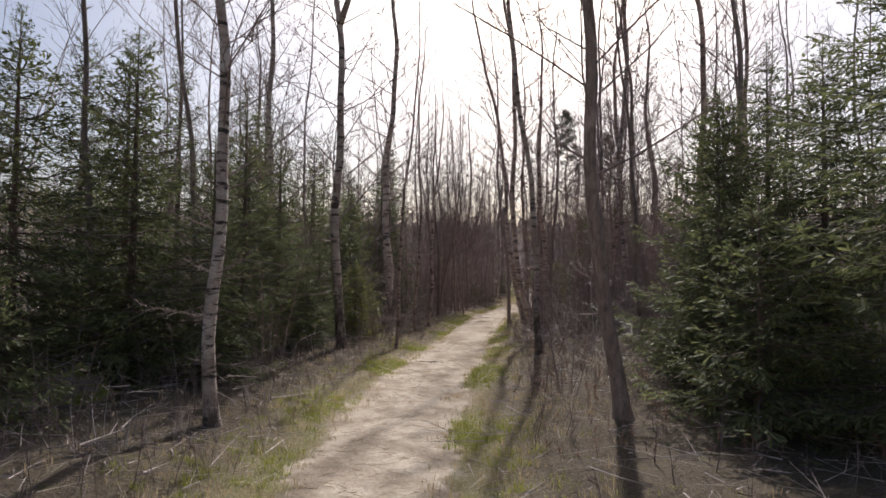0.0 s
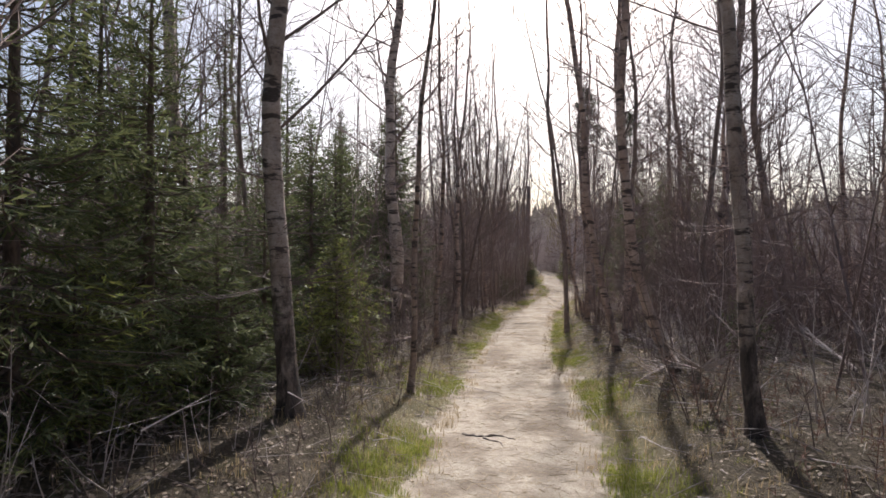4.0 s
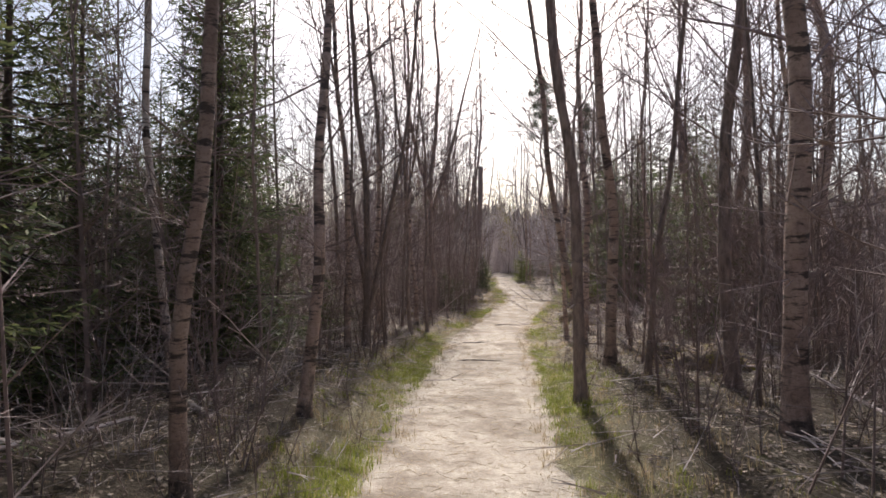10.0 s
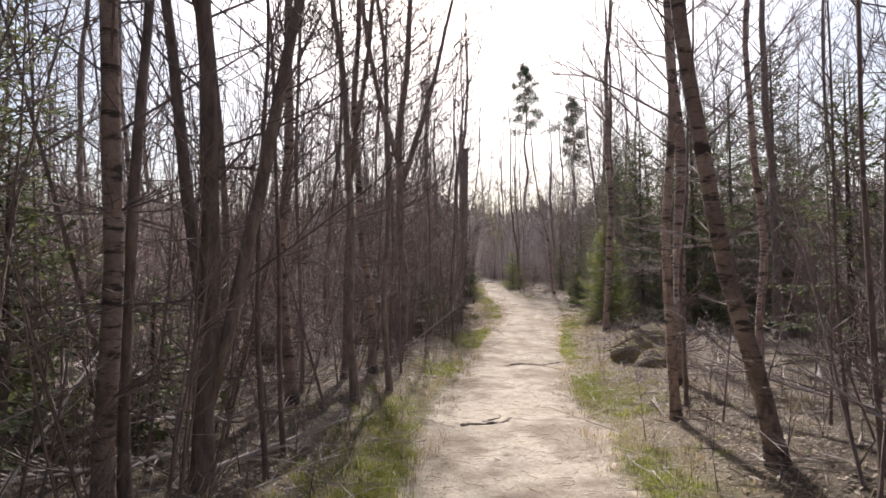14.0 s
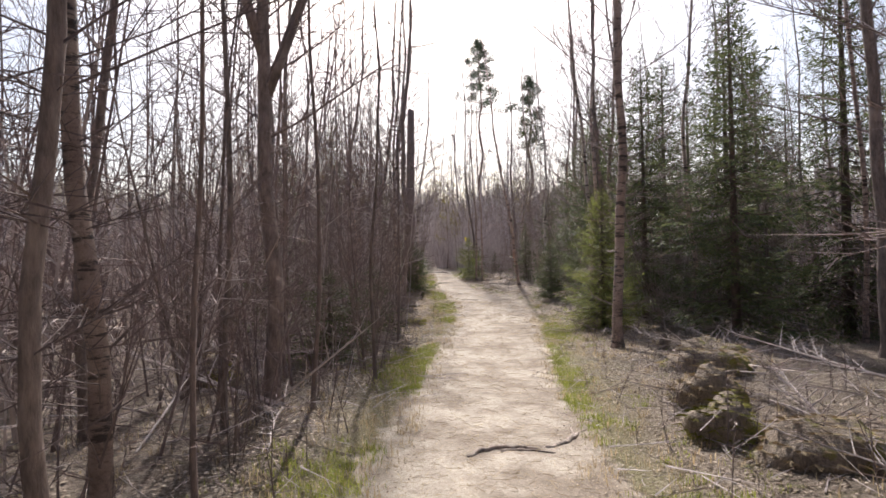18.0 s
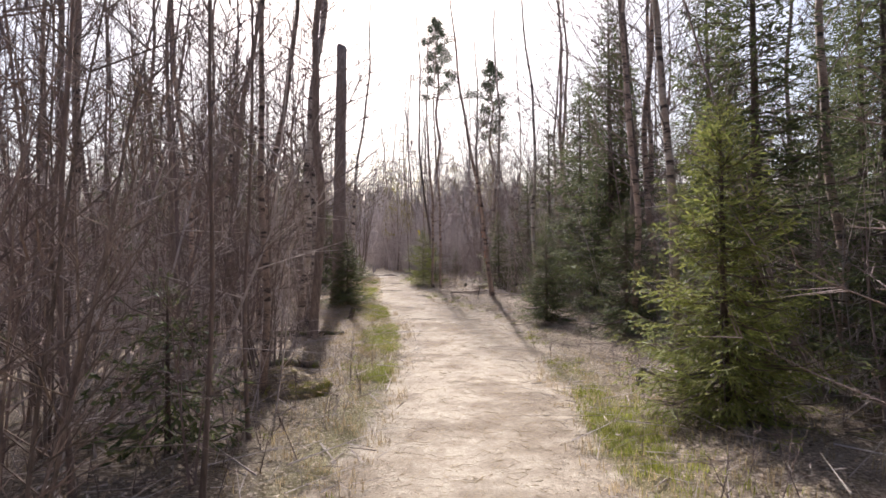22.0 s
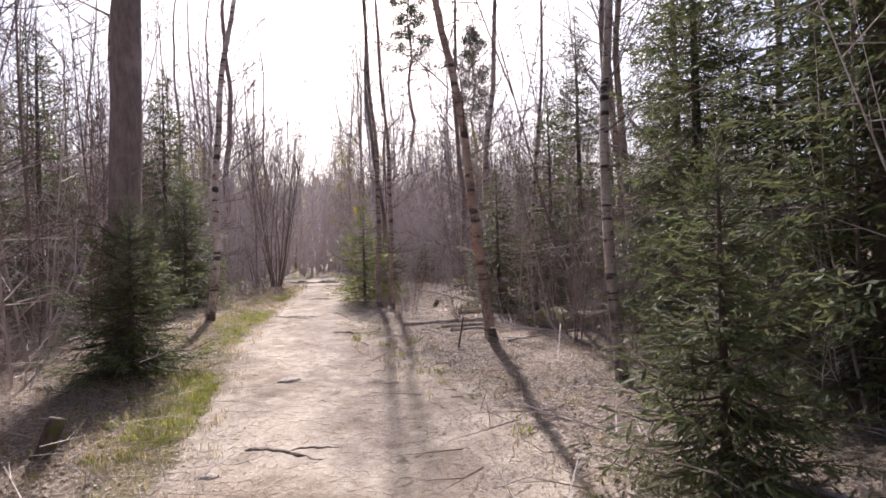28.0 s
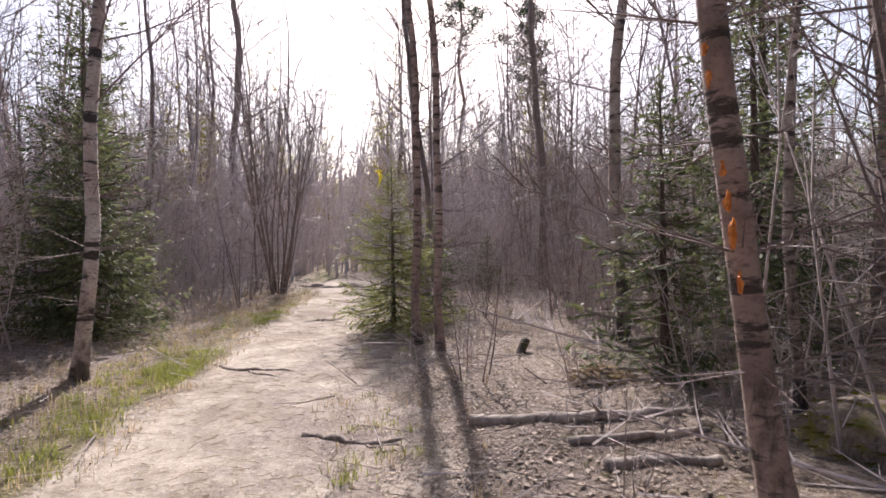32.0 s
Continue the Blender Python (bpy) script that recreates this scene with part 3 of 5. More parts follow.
def spruce(name, label, seed, height, radius, fine=False, needles=None, skirt=0.06, full=1.0):
    """A spruce: a straight trunk and whorls of needled sprays that get shorter to the top."""
    rng = random.Random(seed)
    root = new(name)
    g = Geo()
    n = 8
    g.tube([Vector((0, 0, -0.2 + (height + 0.2) * i / n)) for i in range(n + 1)], [(0.012 + 0.011 * height) * (1 - i / n) ** 0.9 + 0.004 for i in range(n + 1)], 8, True)
    part("trunk", g.mesh("trunk", SPRUCE, True), root)
    parts, wv, wf, nv = [], [], [], 0
    z = height * skirt + 0.08
    while z < height - 0.05:
        s = z / height
        reach = radius * (1 - s) ** 0.85 * (0.72 + 0.28 * min(1, s / 0.12)) + 0.06
        count = max(4, round((4.8 + 2.0 * (1 - s)) * full))
        a0 = rng.uniform(0, 6.28)
        for i in range(count):
            ln = reach * rng.uniform(0.4, 1.2)
            k = int(np.argmin(np.abs(SPRAY_LEN - ln) + np.array([rng.random() * 0.05 for _ in SPRAY_LEN])))
            tr, vv, ff = SPRAYS[(2 if i % 2 else 1) if fine else 0][k]
            a = a0 + 6.283 * i / count + rng.uniform(-0.3, 0.3)
            pitch = (0.75 * s ** 1.5 - 0.18 * (1 - s)) + rng.uniform(-0.22, 0.22)
            m = np.array((Matrix.Translation((0, 0, z + rng.uniform(-0.12, 0.12))) @ Matrix.Rotation(a, 4, "Z") @ Matrix.Rotation(-pitch, 4, "Y")
                          @ Matrix.Rotation(rng.uniform(-0.5, 0.5), 4, "X") @ Matrix.Scale(ln / SPRAY_LEN[k], 4)), dtype=np.float32)
            parts.append(tr.reshape(-1, 3) @ m[:3, :3].T + m[:3, 3])
            wv.append(vv @ m[:3, :3].T + m[:3, 3])
            wf += [tuple(q + nv for q in poly) for poly in ff]
            nv += len(vv)
        z += (0.10 + 0.09 * (1 - s)) * (0.7 + 0.055 * height) * rng.uniform(0.8, 1.2)
    if height > 3:
        dead = Geo()
        for _ in range(26):
            a, q = rng.uniform(0, 6.28), Vector((0, 0, rng.uniform(0.15, height * 0.5)))
            ln = radius * rng.uniform(0.5, 1.15)
            pt = bent(rng, q, (math.cos(a), math.sin(a), rng.uniform(-0.35, 0.1)), ln, 3, 0.14, -0.02)
            dead.tube(pt, [0.006, 0.0045, 0.003, 0], 3)
            for k in (1, 2, 2):
                b = a + rng.uniform(-1.0, 1.0)
                dead.tube([pt[k], pt[k] + Vector((math.cos(b), math.sin(b), rng.uniform(-0.4, 0.3))) * ln * rng.uniform(0.25, 0.45)], [0.003, 0], 3)
        tagged(part("deadwood", dead.mesh("deadwood", GREYTWIG), root, "bare grey dead lower branches"), kind="stuff")
    m = np.array(Matrix.Translation((0, 0, height - 0.3)) @ Matrix.Rotation(-1.57, 4, "Y"), dtype=np.float32)
    parts.append(SPRAYS[2 if fine else 0][0][0].reshape(-1, 3) * np.array([1, 0.4, 0.4], dtype=np.float32) @ m[:3, :3].T + m[:3, 3])
    tagged(part("crown", tri_mesh("crown", np.concatenate(parts).reshape(-1, 3, 3), needles or NEEDLE), root), kind="stuff")
    tagged(part("branchwood", mesh_of("branchwood", np.concatenate(wv).tolist(), wf, SPRUCE), root), kind="stuff")
    tagged(root, label, "tree")
    return root


def stand(x, y, turn=0, size=1.0, sink=0.04):
    """A pose on the ground."""
    return Matrix.Translation((x, y, ground_z(x, y) - sink)) @ Matrix.Rotation(turn, 4, "Z") @ Matrix.Scale(size, 4)


def put(ob, x, y, turn=0, size=1.0, sink=0.04):
    ob.matrix_basis = stand(x, y, turn, size, sink)
    return ob

# ---- the trees along the path ----
KINDS = {"WHITE": ("white_birch", "tall bare birch with white bark and dark knots", BIRCH_WHITE),
         "BIRCH": ("birch_tree", "leafless birch with pale tan bark and dark rings", BIRCH),
         "RED": ("young_birch", "leafless young birch with reddish brown bark", BIRCH_RED),
         "ALDER": ("alder_tree", "leafless alder with dark grey-brown bark", ALDER)}
KEEP_OFF = []
_count = [0]


def tree(kind, x, y, r, h, lean, curve=(0, 0), forks=()):
    """One tree of the path's edge, with its foot at x, y."""
    _count[0] += 1
    name, label, bark = KINDS[kind]
    ob = bare_tree(name, label, 1000 + _count[0], h, r, bark, lean, curve, clear=0.2, limbs=44, reach=0.18 if kind != "ALDER" else 0.21,
                   stubs=26, rise=0.55, forks=forks, twigs=1.0, sides=12 if r > 0.05 else 8)
    put(ob, x, y, 0, 1.0, 0.02)
    KEEP_OFF.append((x, y, 0.1))
    return ob


tree("WHITE", -1.79, -0.78, 0.070, 11.6, (-0.020, 0.000))
tree("BIRCH", -1.30, 4.10, 0.092, 11.5, (-0.030, 0.000), forks=((6.0, 0.35, 0.1, 0.7),))
tree("ALDER", 2.46, -0.68, 0.084, 11.6, (-0.107, 0.001))
tree("RED", 10.73, 19.57, 0.160, 15.0, (-0.040, 0.000))
tree("ALDER", 6.36, 4.54, 0.080, 11.7, (0.010, -0.000))
tree("ALDER", -4.80, 2.29, 0.059, 10.8, (-0.070, 0.001))
tree("ALDER", -3.34, 2.35, 0.052, 10.3, (-0.056, 0.001))
tree("ALDER", 7.48, 17.87, 0.092, 13.7, (0.013, 0.000))
tree("ALDER", 7.36, 11.80, 0.091, 13.4, (-0.082, -0.001))
tree("ALDER", 4.65, 4.86, 0.048, 9.2, (-0.066, -0.001))
tree("ALDER", 10.83, 12.79, 0.083, 12.6, (0.009, 0.000))
tree("RED", 6.51, 5.49, 0.092, 12.1, (-0.064, -0.001))
tree("BIRCH", 2.35, 3.60, 0.060, 12.3, (-0.079, 0.000))
tree("RED", 6.60, 12.91, 0.103, 14.3, (0.020, -0.000))
tree("BIRCH", -2.92, 5.94, 0.088, 12.7, (-0.059, 0.000))
tree("RED", -0.42, 6.15, 0.039, 8.7, (0.058, -0.001))
tree("ALDER", 4.61, 13.49, 0.071, 11.4, (0.011, -0.000))
tree("RED", 2.85, 6.35, 0.069, 11.6, (-0.060, 0.003), curve=(-0.36, 0.0))
tree("BIRCH", 6.43, 11.77, 0.113, 15.0, (0.019, -0.000))
tree("ALDER", -2.56, 6.47, 0.035, 10.1, (0.003, -0.000))
tree("ALDER", -7.99, 21.55, 0.119, 15.0, (-0.047, 0.001))
tree("BIRCH", -0.98, 9.75, 0.115, 13.8, (0.013, -0.001))
tree("WHITE", -1.13, 13.60, 0.046, 10.7, (-0.080, 0.010))
tree("RED", -0.19, 11.22, 0.051, 10.4, (0.021, -0.002))
tree("RED", 0.20, 13.20, 0.062, 9.5, (0.050, 0.160))
tree("ALDER", 3.12, 13.97, 0.068, 11.5, (-0.063, 0.005))
tree("RED", 3.90, 11.60, 0.086, 11.7, (-0.014, 0.001))
tree("RED", 2.95, 9.10, 0.067, 12.3, (-0.150, 0.012))
tree("RED", 4.60, 19.30, 0.050, 10.5, (-0.020, 0.000))
tree("RED", 0.31, 16.85, 0.052, 9.2, (-0.034, 0.003))
tree("ALDER", 3.95, 14.10, 0.038, 10.0, (0.103, -0.009))
tree("ALDER", 7.27, 16.47, 0.040, 8.7, (0.031, -0.003))
tree("ALDER", 0.56, 17.60, 0.064, 10.3, (-0.032, 0.003), forks=((0.5, 0.30, 0.05, 0.9), (0.9, -0.14, 0.1, 0.8)))
tree("ALDER", 1.40, 20.50, 0.049, 9.9, (-0.058, 0.006))
tree("ALDER", 1.80, 21.09, 0.038, 10.4, (-0.029, 0.003))
tree("RED", 4.40, 17.60, 0.064, 10.3, (-0.170, 0.018))
tree("RED", 3.95, 15.25, 0.076, 11.0, (-0.020, 0.002))
tree("RED", 7.63, 22.25, 0.065, 11.0, (0.008, -0.001))
tree("RED", 0.74, 20.18, 0.063, 10.4, (-0.036, 0.006))
tree("RED", 1.58, 22.10, 0.056, 11.3, (-0.044, 0.008))
tree("ALDER", 1.21, 21.52, 0.038, 10.4, (0.065, -0.011))
tree("ALDER", 2.15, 24.90, 0.084, 12.2, (0.013, -0.002), forks=((3.3, 0.32, 0.1, 0.8), (3.5, -0.3, 0.05, 0.8)))
tree("RED", 5.50, 20.80, 0.083, 12.4, (-0.008, 0.001))
tree("ALDER", 10.56, 25.54, 0.101, 13.8, (-0.025, 0.004))
tree("RED", 7.22, 27.15, 0.080, 12.9, (0.023, -0.005))
tree("RED", 4.02, 36.14, 0.062, 11.9, (0.105, -0.035))
tree("RED", 10.38, 33.99, 0.061, 11.4, (-0.003, 0.001))
tree("RED", 4.23, 31.57, 0.038, 9.1, (0.021, -0.007))
tree("ALDER", 5.01, 36.43, 0.090, 12.9, (0.034, -0.011))
tree("ALDER", 3.39, 31.89, 0.029, 7.9, (-0.018, 0.006))
tree("RED", 3.41, 32.54, 0.031, 9.2, (-0.031, 0.010))
tree("ALDER", 10.89, 34.64, 0.090, 13.1, (-0.022, 0.007))
tree("BIRCH", 8.50, 30.40, 0.052, 9.5, (-0.055, 0.017))
tree("WHITE", 4.78, 37.69, 0.077, 12.0, (0.080, -0.028))
tree("WHITE", 5.05, 38.48, 0.082, 12.0, (0.042, -0.014))
tree("ALDER", 3.17, 39.85, 0.076, 12.4, (0.099, -0.034))
tree("RED", 12.55, 36.44, 0.074, 10.9, (0.006, -0.002))
tree("RED", 11.24, 34.50, 0.066, 12.2, (-0.011, 0.004))
tree("RED", 14.44, 43.82, 0.090, 12.8, (-0.018, 0.006))
tree("WHITE", 6.70, 44.70, 0.066, 10.9, (0.083, -0.023))
tree("WHITE", 10.80, 38.68, 0.052, 10.3, (-0.028, 0.008))
tree("RED", 13.33, 42.70, 0.051, 10.5, (0.030, -0.008))
tree("RED", 13.76, 42.56, 0.077, 11.7, (-0.002, 0.000))
tree("ALDER", 6.40, 58.39, 0.144, 15.0, (0.005, -0.001))
tree("RED", 9.90, 45.70, 0.053, 10.9, (-0.016, 0.004))
tree("RED", 10.07, 45.25, 0.049, 9.6, (-0.020, 0.005))
tree("ALDER", 13.47, 50.36, 0.085, 12.0, (-0.011, 0.003))
tree("BIRCH", 12.01, 44.73, 0.071, 11.5, (0.018, -0.004))
LEANING = tree("RED", 10.40, 40.92, 0.064, 10.6, (-0.135, 0.020))


def snag(x, y, h, r):
    """A dead standing trunk, broken off at the top, its bark coming away."""
    rng = random.Random(8)
    root = new("dead_tree")
    pts = [Vector((0.012 * i, 0.0, h * i / 14)) for i in range(15)]
    g = Geo()
    low = [Vector((0, 0, -0.3))] + pts
    g.tube(low, [r * 1.5, r * 1.35] + [r * (1 - 0.25 * i / 14) for i in range(1, 15)], 14, True)
    for i, (a, b, c) in enumerate(g.v):
        k = 1 + 0.10 * noise.noise((a * 7, b * 7, c * 1.5))
        g.v[i] = (a * k, b * k, c + (0.35 * noise.noise((a * 9, b * 9, 3)) if c > h - 0.2 else 0))
    part("trunk", g.mesh("trunk", rough_bark("dead_trunk_bark", (0.36, 0.28, 0.25), (0.20, 0.15, 0.13)), True), root)
    for i in range(9):
        sg = Geo()
        a, z = rng.uniform(0, 6.28), rng.uniform(1.5, h - 0.5)
        q = Vector((0, 0, z))
        pt = bent(rng, q, (math.cos(a), math.sin(a), 0.2), rng.uniform(0.4, 1.2), 4, 0.15, -0.02)
        sg.tube(pt, [0.02, 0.015, 0.011, 0.007, 0], 4)
        part("stub", sg.mesh("stub", DEADWOOD), root)
    tagged(root, "dead standing tree trunk broken off at the top", "dead tree")
    put(root, x, y)
    KEEP_OFF.append((x, y, 0.4))


snag(6.0, 41.6, 7.3, 0.19)


def pine(x, y, h, seed, low=0.66, wide=3.4):
    """A tall pine: a bare stem and a ragged crown of flat needle clouds with gaps between them."""
    rng = random.Random(seed)
    root = new("pine_tree")
    pts = stem_points(rng, h, (0.003, 0), (0, 0), 1.2)
    part("trunk", trunk_mesh(rng, pts, 0.24, PINE, 10), root)
    g, tris = Geo(), []
    n = 26
    for i in range(n):
        s = i / n
        z = h * (low + (0.98 - low) * s)
        a = i * 2.4 + rng.uniform(-0.5, 0.5)
        ln = (wide * (1 - s) ** 0.7 + 0.5) * rng.uniform(0.3, 1.05)
        pt = bent(rng, (0.003 * z, 0, z), (math.cos(a), math.sin(a), -0.05 + 0.4 * s), ln, 5, 0.10, 0.03)
        g.tube(pt, [0.07, 0.055, 0.04, 0.03, 0.015, 0], 4)
        for u in (0.55, 0.8, 1.0):
            c = pt[0].lerp(pt[-1], u) + Vector((rng.gauss(0, 0.2), rng.gauss(0, 0.2), 0.15))
            wide_c = rng.uniform(0.5, 0.95) * (1 - 0.35 * s)
            for _ in range(110):
                q = c + Vector((rng.gauss(0, wide_c * 0.5), rng.gauss(0, wide_c * 0.5), rng.gauss(0.1, 0.3)))
                d = Vector((rng.uniform(-1, 1), rng.uniform(-1, 1), rng.uniform(-0.1, 1))).normalized() * rng.uniform(0.18, 0.34)
                o = d.cross(Vector((rng.uniform(-1, 1), rng.uniform(-1, 1), rng.uniform(-1, 1)))).normalized() * 0.04
                tris.append((tuple(q - o), tuple(q + o), tuple(q + d)))
    tagged(part("limbwood", g.mesh("limbwood", PINE), root), kind="stuff")
    part("crown", tri_mesh("crown", np.array(tris), PINE_NEEDLE), root)
    tagged(root, "tall pine with a bare stem and ragged blue-green crown", "tree")
    put(root, x, y)


pine(21.9, 87.5, 28.0, 41)
pine(29.4, 90.0, 24.5, 42, 0.6)


# ---- willow clump where the path climbs ----
def willow(x, y):
    rng = random.Random(77)
    root = new("willow_clump")
    for i in range(13):
        g = Geo()
        a = i * 2.4
        tilt = rng.uniform(0.02, 0.32)
        h = rng.uniform(3.4, 6.6)
        pts = bent(rng, (math.cos(a) * 0.12, math.sin(a) * 0.12, -0.1), (math.cos(a) * tilt, math.sin(a) * tilt, 1), h, 8, 0.085, 0.02)
        r = rng.uniform(0.018, 0.034)
        g.tube(pts, [r * (1 - 0.85 * k / 8) for k in range(8)] + [0], 5)
        for k in range(22):
            s = rng.uniform(0.3, 0.97)
            j = min(7, int(s * 8))
            q = pts[j].lerp(pts[j + 1], s * 8 - j)
            b = rng.uniform(0, 6.28)
            shoot(g, rng, q, (math.cos(b) * 0.6, math.sin(b) * 0.6, 1.2), h * rng.uniform(0.1, 0.2), 0.007, 1, 0.7)
        part("stem", g.mesh("stem", ALDER), root)
    tagged(root, "bare willow clump with many spreading stems", "bush")
    put(root, x, y)
    KEEP_OFF.append((x, y, 0.5))


willow(8.0, 52.0)

# ---- spruces ----
SP_LABEL = "dark green spruce tree with hanging branches"
SMALL_LABEL = "small bushy green spruce beside the path"


def grow(x, y, h, r, fine=False, fresh=False, small=False, skirt=0.05, full=1.0):
    if abs(x - trail(y)) > 4.3 and y > 4:
        full *= 0.65 if y < 24 else 0.9
    ob = spruce("young_spruce" if small else "spruce_tree", SMALL_LABEL if small else SP_LABEL, int(abs(x * 37 + y * 91) * 10) + 3, h, r, fine,
                NEEDLE_FRESH if fresh else NEEDLE, skirt, full)
    put(ob, x, y, (x * 7 + y * 3) % 6.28)
    KEEP_OFF.append((x, y, 0.35 * r))
    return ob


grow(-2.6, 1.2, 3.4, 1.15, fine=True)
grow(-2.5, 4.1, 4.2, 1.15, fine=True, full=1.1)
grow(-3.7, 1.2, 4.8, 1.6, full=1.2)
grow(-4.8, 3.0, 5.4, 1.6, full=1.2)
grow(-2.9, 5.6, 3.2, 1.15)
grow(-2.0, 9.6, 4.0, 1.15)
grow(-2.1, 4.9, 1.3, 0.8, fine=True, small=True)
grow(-2.6, 3.3, 1.5, 0.9, fine=True, fresh=True, small=True)
grow(-2.2, 8.6, 3.9, 1.1)
grow(-2.75, 2.9, 4.6, 1.3, fine=True)
grow(-3.9, 6.6, 4.8, 1.5)
grow(-3.3, 4.7, 4.4, 1.35)
grow(-1.45, 6.9, 1.75, 0.95, fine=True, fresh=True, small=True, skirt=0.02, full=2.2)
grow(-5.2, 8.6, 5.6, 1.5)
grow(-6.2, 4.0, 6.0, 1.7)
grow(-4.6, 0.2, 4.6, 1.7)
grow(-3.6, -1.4, 1.6, 0.9, small=True)
grow(-6.0, 14.6, 9.0, 1.7)
grow(-3.3, 10.4, 4.8, 1.4, full=1.2)
grow(-2.3, 11.7, 4.4, 1.3, full=1.5)
grow(-2.0, 4.3, 1.7, 0.8, fine=True, small=True, full=1.2)
grow(-2.1, 5.9, 2.4, 1.0, fine=True, full=1.2)
grow(-3.0, 15.4, 6.0, 1.6)
grow(-2.6, 13.4, 5.4, 1.4, full=1.5)
grow(-1.9, 17.3, 6.5, 1.6, full=1.5)
grow(-2.6, 18.6, 5.0, 1.5, full=1.4)
grow(-1.35, 18.9, 2.6, 0.95, full=1.3)
grow(-1.5, 16.2, 7.5, 1.55, full=1.6)
grow(-2.1, 19.6, 6.5, 1.5)
grow(-4.5, 18.0, 7.0, 1.8)
grow(-3.7, 12.5, 6.5, 1.7, full=1.5)
grow(-0.4, 19.4, 1.3, 0.8, small=True)
grow(4.5, 1.4, 4.2, 1.7, full=1.6)
grow(5.9, 1.2, 4.8, 1.8, full=1.5)
grow(3.6, -1.2, 2.4, 1.2, full=1.4)
grow(5.4, 3.0, 4.6, 1.5, full=1.4)
grow(3.9, 0.2, 2.6, 1.1, full=1.4)
grow(6.4, 3.4, 5.6, 1.7)
grow(4.9, -1.6, 6.5, 1.9)
grow(5.5, 9.8, 1.0, 0.7, small=True)
grow(4.6, 8.2, 0.9, 0.6, small=True)
grow(8.6, 21.5, 4.6, 1.4)
grow(7.3, 18.2, 3.4, 1.2)
grow(8.2, 29.5, 2.85, 1.0, fine=True, fresh=True, small=True, skirt=0.02, full=2.3)
grow(10.0, 30.9, 6.5, 1.6)
grow(12.3, 31.0, 7.5, 1.8)
grow(9.9, 27.8, 6.8, 1.7)
grow(12.0, 27.5, 8.0, 1.9)
grow(14.5, 33.0, 8.5, 1.9)
grow(11.9, 37.0, 7.6, 1.6, full=1.4)
grow(12.6, 39.6, 6.5, 1.5, full=1.3)
grow(13.3, 38.6, 8.0, 1.7, full=1.2)
grow(14.2, 41.8, 7.5, 1.7)
grow(14.0, 36.2, 8.5, 1.9, full=1.3)
grow(10.0, 36.6, 2.0, 0.78, fine=True, small=True, skirt=0.02, full=2.4)
grow(10.35, 34.15, 2.4, 0.95, fine=True, small=True, full=1.7)
grow(6.2, 41.0, 1.9, 1.0, fine=True, small=True, full=2.4)
grow(2.75, 27.5, 1.4, 0.85, fine=True, small=True, full=1.6)
grow(3.6, 30.0, 1.3, 0.8, small=True)
grow(1.6, 30.6, 1.8, 1.0, small=True)
grow(6.1, 46.7, 2.9, 1.15, small=True, full=1.7)
grow(5.5, 48.4, 5.5, 1.5, full=0.9)
grow(9.75, 46.6, 2.2, 1.0, fine=True, fresh=True, small=True, full=1.5)
grow(10.6, 47.9, 1.5, 0.7, small=True)
grow(11.6, 43.4, 2.6, 0.9, small=True)
grow(12.9, 43.8, 4.2, 1.3)
grow(14.6, 45.5, 6.5, 1.6)
grow(12.3, 50.5, 1.3, 0.7, small=True)
grow(11.2, 52.0, 1.2, 0.6, small=True)
grow(3.0, 44.0, 7.5, 1.6)
grow(1.2, 41.0, 6.5, 1.6)
grow(3.4, 47.2, 6.0, 1.5)
grow(4.2, 52.5, 5.0, 1.3)

# ---- forest fill ----
def open_ground(side, y):
    """The clearings beside the path, where nothing tall grows."""
    return (0 < side < 3.3 and 28.5 < y < 47) or (-2.8 < side < 0 and 31 < y < 47) or (0 < side < 6.0 and 20.5 < y < 28.5) or (-1.2 < side < 0 and y < 12)


frng = random.Random(21)
YOUNG = "slender leafless young tree in the thicket"
POOL = [bare_tree("thin_tree", YOUNG, 100 + i, h, r, mat, (frng.uniform(-0.05, 0.05), frng.uniform(-0.05, 0.05)), clear=c, limbs=round(n * 1.4), reach=0.19, rise=0.75, stubs=11, sides=6, twigs=1.0)
        for i, (h, r, mat, c, n) in enumerate([(11, .046, BIRCH_RED, .18, 22), (9, .034, ALDER, .14, 20), (12, .055, ALDER, .22, 22), (8, .026, SAPLING, .12, 20),
                                              (10, .04, BIRCH, .18, 20), (7, .023, SAPLING, .1, 18), (12.5, .06, BIRCH_RED, .25, 22), (6, .018, SAPLING, .08, 16)])]
BUSHES = [bush("bare_bush", "tangled leafless brown bush on the forest floor", 200 + i, h, n, s, m) for i, (h, n, s, m) in
          enumerate([(1.6, 5, 1.3, TWIG), (2.6, 6, 1.0, TWIG), (1.1, 5, 1.6, DRY_HAZE_TWIG), (3.4, 6, 0.8, SAPLING), (2.0, 5, 1.4, DRY_HAZE_TWIG), (0.7, 6, 1.5, DRY_HAZE_TWIG)])]
CLUMPS = [bush("alder_clump", "bare dark alder clump with many thin stems", 400 + i, h, n, s, ALDER, 0.8, "bush") for i, (h, n, s) in enumerate([(5.5, 8, 0.55), (6.5, 7, 0.45), (4.5, 9, 0.6)])]
THIN = [POOL[3], POOL[5], POOL[7], POOL[1]]
FAR_SPRUCE = [spruce("spruce_tree", SP_LABEL, 300 + i, h, r, full=0.8) for i, (h, r) in enumerate([(7.5, 1.7), (5.0, 1.4), (9.5, 1.9)])]
